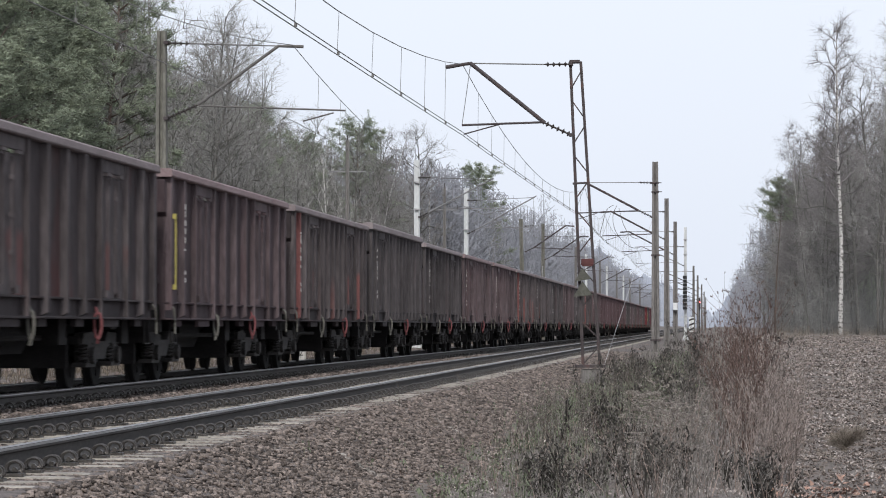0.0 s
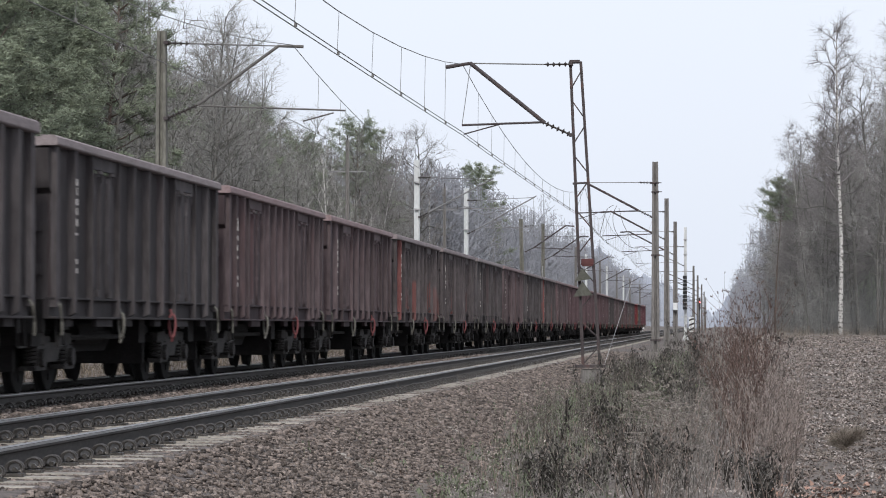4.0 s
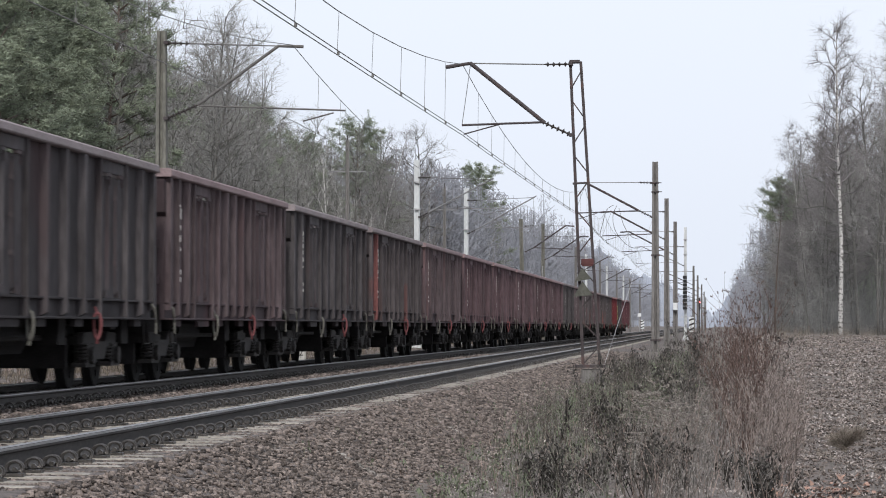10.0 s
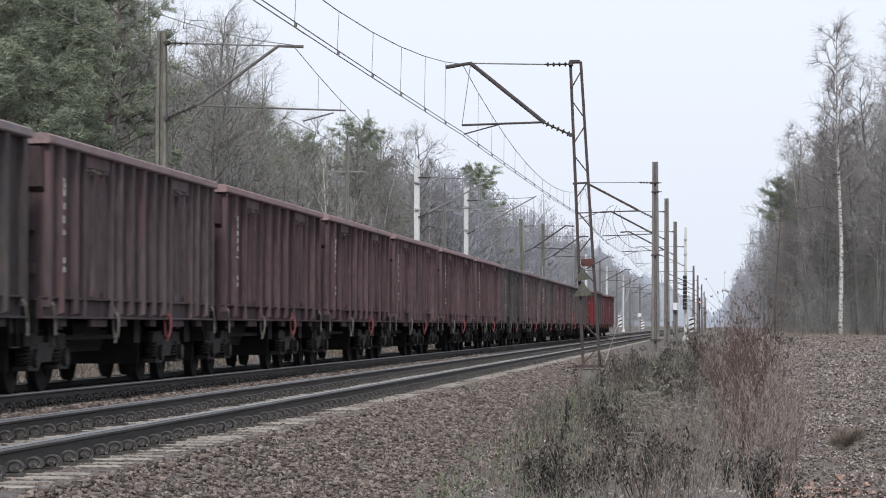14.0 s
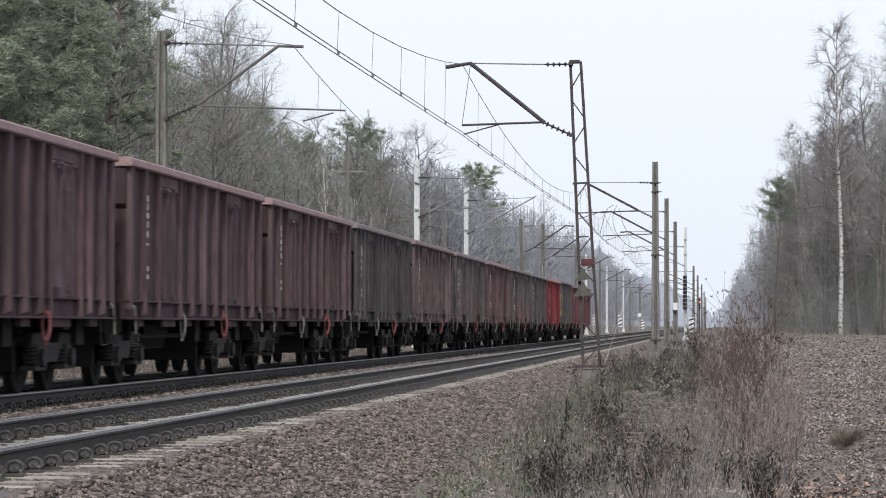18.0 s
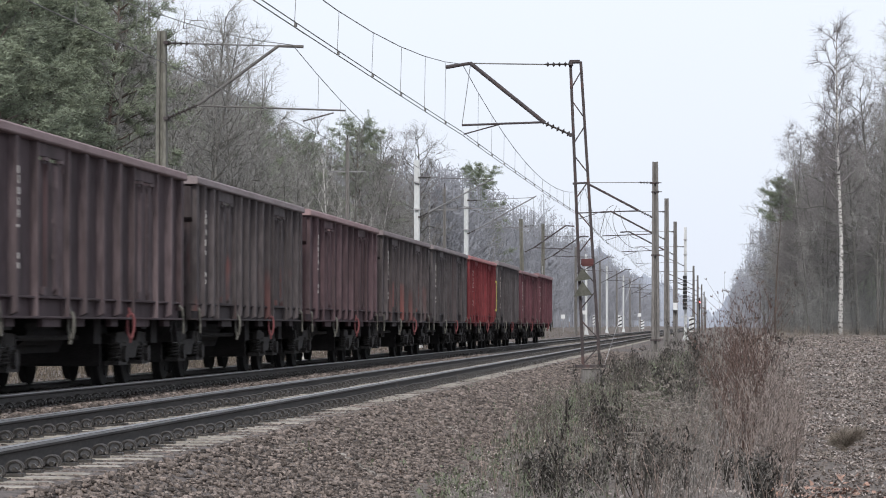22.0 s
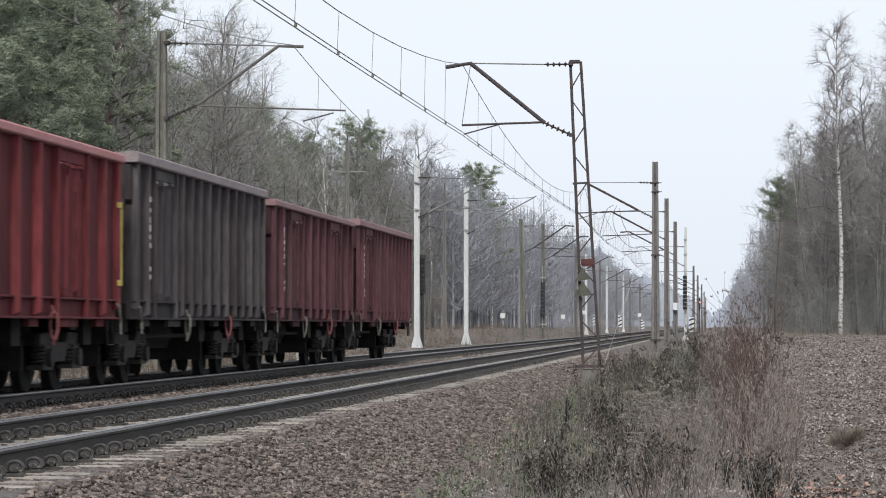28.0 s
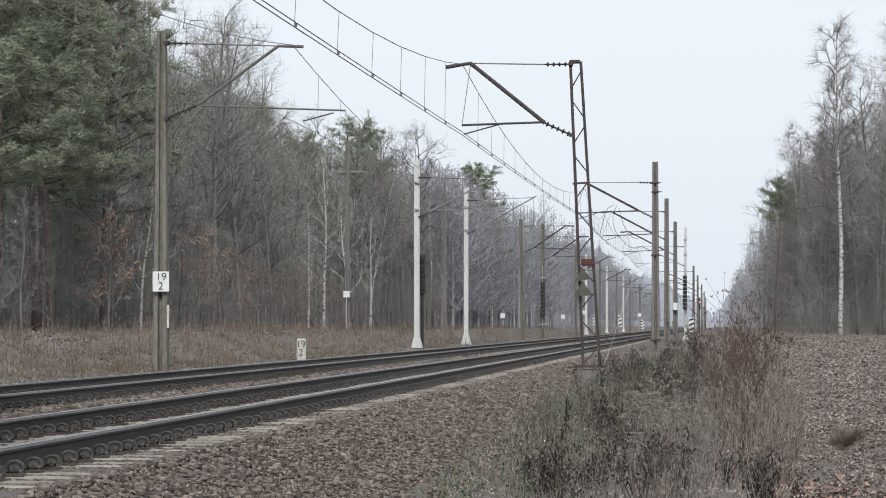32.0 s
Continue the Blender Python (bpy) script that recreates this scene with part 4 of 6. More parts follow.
overhead("dark overhead contact and messenger wires with droppers over the near track",
         [(-5.75, 2, 4.74, 7.2), (-6.0, 74, 5.5, 7.22), (-5.65, 138, 5.65, 7.05), (-6.0, 173, 5.65, 7.2), (-5.7, 210, 5.65, 7.2), (-6.0, 250, 5.65, 7.2), (-5.7, 306, 5.65, 7.2), (-6.0, 365, 5.65, 7.2), (-5.7, 434, 5.65, 7.2)],
         [5.78, 6.05, 6.5, 6.5, 6.4, 6.1, 6.1, 6.1], True)
overhead("dark overhead contact and messenger wires with droppers over the far track",
         [(-9.6, 2, 5.4, 7.3), (-9.6, 70, 5.6, 7.35), (-9.95, 135.4, 5.75, 7.2), (-9.6, 162.8, 5.75, 7.2), (-9.95, 212.5, 5.9, 7.7), (-9.7, 237.7, 5.9, 7.7), (-9.9, 300, 5.9, 7.5), (-9.7, 365, 5.9, 7.5), (-9.9, 430, 5.9, 7.5)],
         [6.0, 6.25, 6.9, 6.5, 7.0, 6.3, 6.3, 6.3], False)


def jumper(points):
    """A loose electrical jumper that hangs in a curve between two wires."""
    t = thing("jumper_cable", "thin grey jumper cable hanging in a loop between wires", "cable", group="jumper cables")
    p = [Vector(q) for q in points]
    line = []
    for a, b, c, d in zip([p[0]] + p, p, p[1:], p[2:] + [p[-1]]):
        for i in range(6):
            f = i / 6
            line.append(0.5 * (2 * b + (c - a) * f + (2 * a - 5 * b + 4 * c - d) * f * f + (3 * b - a - 3 * c + d) * f ** 3))
    part("cable", Shape().tube(line + [p[-1]], 0.014, 5), M["arm_dark"], t)


jumper([(-5.0, 158, 7.1), (-5.35, 158, 6.85), (-5.55, 158, 6.2), (-5.7, 158, 5.6), (-5.6, 158, 5.45)])
jumper([(-4.9, 160, 7.15), (-5.1, 160, 6.6), (-5.0, 160, 5.9), (-4.6, 160, 5.3), (-4.1, 160, 4.95), (-3.7, 160, 4.95)])
jumper([(-4.85, 162, 7.1), (-4.6, 162, 6.2), (-4.2, 162, 5.6), (-3.8, 162, 5.45)])


# ---- boards, stones and signals beside the line ----
def letters(text, size, material, parent, at):
    cu = bpy.data.curves.new("figures", "FONT")
    cu.body, cu.size, cu.align_x, cu.align_y, cu.extrude = text, size, "CENTER", "CENTER", 0.002
    tmp = bpy.data.objects.new("figures", cu)
    scene.collection.objects.link(tmp)
    bpy.context.view_layer.update()
    me = bpy.data.meshes.new_from_object(tmp)
    bpy.data.objects.remove(tmp)
    me.materials.clear()
    me.materials.append(material)
    return part("figures", me, material, parent, "black painted figures", at=at)


plate = thing("distance_plate", "white enamel distance plate reading 19 over 2, on a mast", "sign", pose(-12.61, 69.72, 1.9))
part("board", Shape().box((0, 0, 0), (0.38, 0.015, 0.46)), M["white"], plate)
letters("19", 0.25, M["black"], plate, pose(0.01, -0.012, 0.1, 90, 0, 0))
letters("2", 0.25, M["black"], plate, pose(0.0, -0.012, -0.11, 90, 0, 0))
strip = thing("cable_guard", "pale plastic cable guard fixed to a mast", "cable guard", pose(-12.44, 69.72, 1.1))
part("strip", Shape().box((0, 0, 0), (0.05, 0.05, 0.52)), M["whitewash"], strip)
stone = thing("distance_stone", "low whitewashed concrete distance stone reading 19 over 2", "distance stone", pose(-12.3, 91.7, -0.3))
part("slab", Shape().box((0, 0, 0.4), (0.29, 0.14, 0.8), taper=0.94), M["whitewash"], stone, "worn whitewashed concrete", bevel=0.04)
letters("19", 0.28, M["black"], stone, pose(0, -0.076, 0.62, 86, 0, 0))
letters("2", 0.28, M["black"], stone, pose(0, -0.078, 0.37, 86, 0, 0))


def striped_board(x, y, z, w, h):
    g = float(lie(x, y))
    t = thing("striped_board", "white board with black diagonal stripes on a low post", "railway sign", pose(x, y, 0), "striped boards")
    part("post", Shape().box((0, 0.06, (g + z) / 2 - 0.1), (0.07, 0.07, z - g + 0.2)), M["grey_steel"], t)
    part("board", Shape().box((0, 0, z + h / 2 - 0.2), (w, 0.02, h)), M["white"], t)
    for i in range(3):
        zc = z - 0.2 + h * (i + 0.5) / 3
        s = Shape().add([(-w / 2, -0.014, zc - h * 0.1), (w / 2, -0.014, zc + h * 0.03), (w / 2, -0.014, zc + h * 0.15), (-w / 2, -0.014, zc + h * 0.02)], [(0, 1, 2, 3)])
        part("stripe", s, M["black"], t)


striped_board(-13.2, 445, 0.9, 0.5, 1.7)
striped_board(-11.9, 533, 0.6, 0.6, 1.5)
striped_board(-12.6, 330, 1.2, 0.22, 1.0)
striped_board(-1.7, 262, 0.55, 0.42, 1.25)


def small_plate(x, y, z, s):
    t = thing("white_plate", "small white plate on a thin post beside the line", "railway sign", pose(x, y, 0), "small white plates")
    g = float(lie(x, y))
    part("post", Shape().tube([(0, 0.03, g - 0.2), (0, 0.03, z)], 0.03, 6), M["grey_steel"], t)
    part("board", Shape().box((0, 0, z), (s, 0.02, s)), M["white"], t)


small_plate(-18.6, 156, 2.5, 0.32)
small_plate(-18.6, 274, 1.8, 0.4)
small_plate(-14.6, 303, 1.8, 0.4)
small_plate(-12.5, 303, 2.2, 0.38)
small_plate(-12.6, 540, 2.8, 0.6)
box = thing("white_box", "small white cabinet strapped to a mast", "cabinet", pose(-2.45, 209.6, 2.2))
part("case", Shape().box((0, 0, 0), (0.3, 0.2, 0.5)), M["white"], box, bevel=0.02)


def signal(x, y, z, label, lit):
    t = thing("signal", label, "railway signal", pose(x, y, 0), "signals")
    g = float(lie(x, y))
    part("post", Shape().tube([(0, 0.12, g - 0.2), (0, 0.12, z + 0.6)], 0.07, 8), M["black"], t)
    head = part("head", Shape().box((0, 0, z), (0.3, 0.16, 1.8)), M["black"], t, "matt black lamp head", bevel=0.05)
    for i in range(4):
        zz = z + 0.6 - i * 0.4
        part("hood", Shape().tube([(0, -0.08, zz), (0, -0.2, zz + 0.01)], 0.1, 10, caps=False), M["black"], head)
        part("lens", Shape().tube([(0, -0.085, zz), (0, -0.1, zz)], 0.085, 10), LAMP if lit == i else M["porcelain"], head)


LAMP = bpy.data.materials.new("red_signal_lamp")
LAMP.use_nodes = True
LAMP.node_tree.nodes["Principled BSDF"].inputs["Emission Color"].default_value = (1, 0.06, 0.05, 1)
LAMP.node_tree.nodes["Principled BSDF"].inputs["Emission Strength"].default_value = 12
LAMP.node_tree.nodes["Principled BSDF"].inputs["Base Color"].default_value = (0.3, 0.02, 0.02, 1)
signal(-12.95, 137.3, 3.2, "dark unlit railway signal on a post behind a pale mast", -1)
signal(-1.8, 470, 4.3, "railway signal showing a red light beside the line", 1)


# ---- trees ----
def limbs_mesh(name, segs, mats, sides=3, leaves=None, thick=None):
    """One mesh of tapered sticks from an array of (x0, y0, z0, x1, y1, z1, r0, r1), and of leaves, four points each."""
    s = np.asarray(segs, float)
    p, q, r0, r1 = s[:, 0:3], s[:, 3:6], s[:, 6], s[:, 7]
    d = q - p
    d /= np.linalg.norm(d, axis=1, keepdims=True) + 1e-9
    ref = np.where(np.abs(d[:, 2:3]) < 0.9, np.array([[0, 0, 1.0]]), np.array([[1.0, 0, 0]]))
    u = np.cross(d, ref)
    u /= np.linalg.norm(u, axis=1, keepdims=True)
    w = np.cross(d, u)
    ang = np.arange(sides) * 2 * np.pi / sides
    c, sn = np.cos(ang)[None, :, None], np.sin(ang)[None, :, None]
    ring = u[:, None] * c + w[:, None] * sn
    v = np.concatenate([p[:, None] + ring * r0[:, None, None], q[:, None] + ring * r1[:, None, None]], 1)
    k = np.arange(sides)
    quad = np.stack([k, (k + 1) % sides, (k + 1) % sides + sides, k + sides], 1)
    f = (quad[None] + (np.arange(len(s)) * 2 * sides)[:, None, None]).reshape(-1, 4)
    v = v.reshape(-1, 3)
    if leaves is None:
        return raw_mesh(name, v, f, mats, None if thick is None else np.repeat((r0 > thick).astype(int), sides))
    leaves = np.asarray(leaves).reshape(-1, 3)
    f2 = np.arange(len(leaves)).reshape(-1, 4) + len(v)
    index = np.concatenate([np.zeros(len(f), int), np.full(len(f2), len(mats) - 1)])
    return raw_mesh(name, np.concatenate([v, leaves]), np.concatenate([f, f2]), mats, index)


def leaf_quads(rng, centres, size, flat=0.6):
    """Small folded leaves at the given places."""
    n = len(centres)
    a = rng.uniform(0, 6.28, n)
    u = np.stack([np.cos(a), np.sin(a), rng.normal(0, flat, n)], 1) * (size * rng.uniform(0.5, 1.2, (n, 1)))
    w = np.stack([-np.sin(a), np.cos(a), rng.normal(0, flat, n)], 1) * (size * rng.uniform(0.25, 0.6, (n, 1)))
    c = np.asarray(centres)
    return np.stack([c - u, c - w, c + u, c + w], 1)


def stick(out, rng, p, d, length, r, n, bend, lift):
    """A bent stick; returns its points and directions."""
    pts = []
    d = d / np.linalg.norm(d)
    for i in range(n):
        q = p + d * (length / n)
        f0, f1 = 1 - i / n * 0.85, 1 - (i + 1) / n * 0.85
        out.append((*p, *q, r * f0, r * f1))
        pts.append((q, d))
        p = q
        d = d + rng.normal(0, bend, 3) + np.array([0, 0, lift])
        d /= np.linalg.norm(d)
    return pts


def side_dir(rng, d, spread):
    e = rng.normal(0, 1, 3)
    e -= d * e.dot(d)
    e /= np.linalg.norm(e)
    return d * math.cos(spread) + e * math.sin(spread)


def bare_tree(seed, height, girth, first, limbs, span, lift, droop, subs=7, twigs=5, rise=0.9, wander=0.035):
    """Trunk and leafless crown; droop bends the twigs down as on a birch."""
    rng = np.random.default_rng(seed)
    trunk, crown = [], []
    p, d, n = np.array([0, 0, -0.3]), np.array([0, 0, 1.0]), 14
    line = []
    for i in range(n):
        q = p + d * (height + 0.3) / n
        f0, f1 = (1 - i / n) ** 0.8, (1 - (i + 1) / n) ** 0.8
        trunk.append((*p, *q, girth * f0 + 0.012, girth * f1 + 0.012))
        line.append((p, q))
        p, d = q, d + rng.normal(0, wander, 3)
        d /= np.linalg.norm(d)
        d[2] = max(d[2], 0.9)
    for k in range(limbs):
        f = first + (0.98 - first) * (k + rng.uniform(0, 1)) / limbs
        i = min(int(f * n), n - 1)
        a, b = line[i]
        base = a + (b - a) * (f * n - i)
        az = k * 2.4 + rng.uniform(-0.5, 0.5)
        el = rng.uniform(0.35, 0.75) + 0.5 * (f - first) * rise
        dirn = np.array([math.cos(az) * math.cos(el), math.sin(az) * math.cos(el), math.sin(el)])
        length = span * (1.05 - 0.72 * (f - first) / (1 - first)) * rng.uniform(0.7, 1.15)
        r = max(0.022, girth * 0.62 * (1 - 0.65 * f))
        pts = stick(crown, rng, base, dirn, length, r, 6, 0.2, lift)
        for j in range(subs):
            m = rng.integers(1, len(pts))
            q, dd = pts[m]
            sub = stick(crown, rng, q, side_dir(rng, dd, rng.uniform(0.4, 0.9)), length * rng.uniform(0.25, 0.5), r * 0.5, 4, 0.24, lift - droop * 0.5)
            for t in range(twigs):
                q2, d2 = sub[rng.integers(0, len(sub))]
                stick(crown, rng, q2, side_dir(rng, d2, rng.uniform(0.4, 1.2)), rng.uniform(0.4, 1.1), max(0.008, r * 0.2), 3, 0.34, lift * 0.4 - droop)
    return trunk, crown


def needle_tuft(rng, c, size, count):
    """Blades of needles round a shoot: thin triangles."""
    d = rng.normal(0, 1, (count, 3))
    d[:, 2] = d[:, 2] * 0.45 + 0.2
    d /= np.linalg.norm(d, axis=1, keepdims=True)
    e = np.cross(d, rng.normal(0, 1, (count, 3)))
    e /= np.linalg.norm(e, axis=1, keepdims=True)
    o = c + rng.normal(0, size * 0.28, (count, 3))
    length = size * rng.uniform(0.45, 0.9, (count, 1))
    w = 0.009 + 0.009 * rng.random((count, 1))
    return np.stack([o - e * w, o + e * w, o + d * length], 1)


def pine(seed, height, girth, first, limbs, span, cone):
    rng = np.random.default_rng(seed)
    trunk, wood, tri = [], [], []
    p, d, n = np.array([0, 0, -0.3]), np.array([0, 0, 1.0]), 10
    line = []
    for i in range(n):
        q = p + d * (height + 0.3) / n
        trunk.append((*p, *q, girth * (1 - i / n * 0.85), girth * (1 - (i + 1) / n * 0.85)))
        line.append((p, q))
        p, d = q, d + rng.normal(0, 0.025, 3)
        d /= np.linalg.norm(d)
    for k in range(limbs):
        f = first + (0.99 - first) * (k + rng.uniform(0, 1)) / limbs
        i = min(int(f * n), n - 1)
        a, b = line[i]
        base = a + (b - a) * (f * n - i)
        az = k * 2.4 + rng.uniform(-0.6, 0.6)
        g = (f - first) / (1 - first)
        length = span * ((1.05 - g) if cone else (0.55 + 0.9 * g - 1.25 * g * g + 0.1)) * rng.uniform(0.6, 1.2) + 0.3
        el = (-0.1 if cone else 0.15) + 0.5 * g + rng.uniform(-0.15, 0.25)
        dirn = np.array([math.cos(az) * math.cos(el), math.sin(az) * math.cos(el), math.sin(el)])
        pts = stick(wood, rng, base, dirn, length, 0.05, 4, 0.12, 0.06)
        for q, dd in pts[0 if g > 0.3 else 1:]:
            for j in range(4 if cone else 5):
                way = side_dir(rng, dd, rng.uniform(0.4, 1.2)) * np.array([1, 1, 0.45])
                sub = stick(wood, rng, q, way, rng.uniform(0.3, 0.95), 0.018, 3, 0.2, 0.04)
                for q2, d2 in sub:
                    tri.append(needle_tuft(rng, q2, 0.24, 26))
    tri = np.concatenate(tri).reshape(-1, 3)
    return trunk, wood, tri


def tree_thing(name, label, seedling, bark, twig, needles=None):
    """A tree as a thing: trunk, boughs and crown."""
    t = thing(name, label, "tree")
    line = seedling[0]
    trunk = Shape().tube([q[0:3] for q in line] + [line[-1][3:6]], [q[6] for q in line] + [line[-1][7]], 7)
    part("trunk", trunk, bark, t, smooth=True)
    part("crown" if needles is None else "branchwork", limbs_mesh("crown", seedling[1], [twig, bark], 3, None, 0.075 if bark is M["birch"] else 0.02 if needles is None else 0.03), twig, t)
    if needles is not None:
        tri = seedling[2]
        part("crown", raw_mesh("crown", tri, np.arange(len(tri)).reshape(-1, 3), [needles]), needles, t)
    return t


KIND = {"bare": [], "birch": [], "pine": [], "spruce": [], "sapling": [], "slender": [], "oak": [], "white_birch": [], "tall_birch": [], "tall_pine": []}
for s in range(6):
    rng = random.Random(s)
    KIND["bare"].append(tree_thing("bare_tree", "leafless grey-brown woodland tree with a dense crown of fine twigs",
                                   bare_tree(10 + s, 15.5, rng.uniform(0.1, 0.16), rng.uniform(0.2, 0.38), 26, rng.uniform(3.4, 4.6), 0.09, 0.02, 7, 5), M["bark"], M["twig"]))
for s in range(4):
    rng = random.Random(50 + s)
    KIND["birch"].append(tree_thing("birch_tree", "tall leafless birch with a white trunk and drooping twigs",
                                    bare_tree(60 + s, 18.5, rng.uniform(0.065, 0.085), rng.uniform(0.14, 0.3), 36, rng.uniform(3.2, 4.2), 0.09, 0.2, 8, 6, 0.55), M["birch"], M["birch_twig"]))
for s in range(3):
    rng = random.Random(55 + s)
    KIND["slender"].append(tree_thing("bare_tree", "tall slender leafless tree with a grey trunk and fine drooping twigs",
                                      bare_tree(65 + s, 18.5, rng.uniform(0.07, 0.1), rng.uniform(0.12, 0.25), 36, rng.uniform(3.2, 4.2), 0.09, 0.16, 8, 6, 0.55), M["bark"], M["birch_twig"]))
KIND["tall_pine"].append(tree_thing("pine_tree", "slender pine with a bare trunk and a small dark green crown", pine(84, 15.5, 0.12, 0.74, 26, 2.3, False), M["pine_bark"], M["bark"], M["needles"]))
KIND["tall_birch"].append(tree_thing("birch_tree", "tall birch with a stout white trunk, leafless drooping twigs",
                                     bare_tree(61, 18.5, 0.145, 0.42, 34, 2.7, 0.12, 0.15, 8, 6, 0.9, 0.012), M["birch"], M["birch_twig"]))
for s in range(2):
    KIND["white_birch"].append(tree_thing("birch_tree", "slender birch with white trunk and white upswept limbs",
                                          bare_tree(70 + s, 11.0, 0.1, 0.3, 12, 3.4, 0.16, 0.0, 4, 3, 1.6), M["birch"], M["birch"]))
for s in range(3):
    KIND["pine"].append(tree_thing("pine_tree", "tall pine with a reddish trunk and dark green crown", pine(80 + s, 15.5, 0.17, 0.38, 44, 3.6, False), M["pine_bark"], M["bark"], M["needles"]))
for s in range(2):
    KIND["spruce"].append(tree_thing("conifer", "dark green pointed conifer among bare trees", pine(90 + s, 13.5, 0.15, 0.12, 46, 2.6, True), M["bark"], M["bark"], M["needles"]))
for s in range(4):
    KIND["sapling"].append(tree_thing("sapling", "thin leafless young tree at the wood's edge", bare_tree(110 + s, 6.5, 0.045, 0.15, 16, 1.7, 0.1, 0.02, 5, 4), M["bark"], M["twig"]))

for s in range(3):
    seedling = bare_tree(130 + s, 6.0, 0.05, 0.12, 16, 2.0, 0.03, 0.03, 5, 4)
    rng = np.random.default_rng(s)
    ends = np.array([q[3:6] for q in seedling[1] if q[6] < 0.02])
    spots = ends[rng.choice(len(ends), 1500)]
    spots = spots[(spots[:, 2] < 5.2)] + rng.normal(0, 0.06, (int((spots[:, 2] < 5.2).sum()), 3))
    t = tree_thing("young_oak", "young oak still holding rust-brown withered leaves", seedling, M["bark"], M["twig"])
    tagged(part("foliage", raw_mesh("foliage", leaf_quads(rng, spots, 0.065).reshape(-1, 3), np.arange(len(spots) * 4).reshape(-1, 4), [M["oak_leaf"]]), M["oak_leaf"], t, "rust-brown withered leaves"), kind="stuff")
    KIND["oak"].append(t)

USED = set()


def plant(kind, x, y, size=1.0, rng=None, stretch=1.0):
    rng = rng or random
    src = rng.choice(KIND[kind])
    at = pose(x, y, float(lie(x, y)), rng.uniform(-1, 1), rng.uniform(-1, 1), rng.uniform(0, 360))
    if src in USED:
        t = copy_thing(src, at)
    else:
        USED.add(src)
        t = src
        t.matrix_basis = at
    t.scale = (size, size, size * stretch)
    return t


BEARING = [0.033, 0.0477, 0.0661, 0.0753, 0.0919, 0.1029, 0.114, 0.1214, 0.1361, 0.1435, 0.1582, 0.1766, 0.1877, 0.1969, 0.2134, 0.2319, 0.2429]
CANOPY = [0.0243, 0.0326, 0.0418, 0.0483, 0.0547, 0.0575, 0.0621, 0.0602, 0.0602, 0.0667, 0.0777, 0.0878, 0.0934, 0.1026, 0.1284, 0.1339, 0.1339]
CROWNS = [0.0252, 0.0335, 0.0455, 0.0529, 0.0611, 0.0648, 0.0648, 0.063, 0.0648, 0.0805, 0.1007, 0.1118, 0.1173, 0.1173, 0.1284, 0.1339, 0.1339]


def treetop(x, y, tops):
    """Height of the wood's outline in the direction of x, y, by its bearing from the path."""
    return 0.88 + y * float(np.interp(-x / y, BEARING, tops))


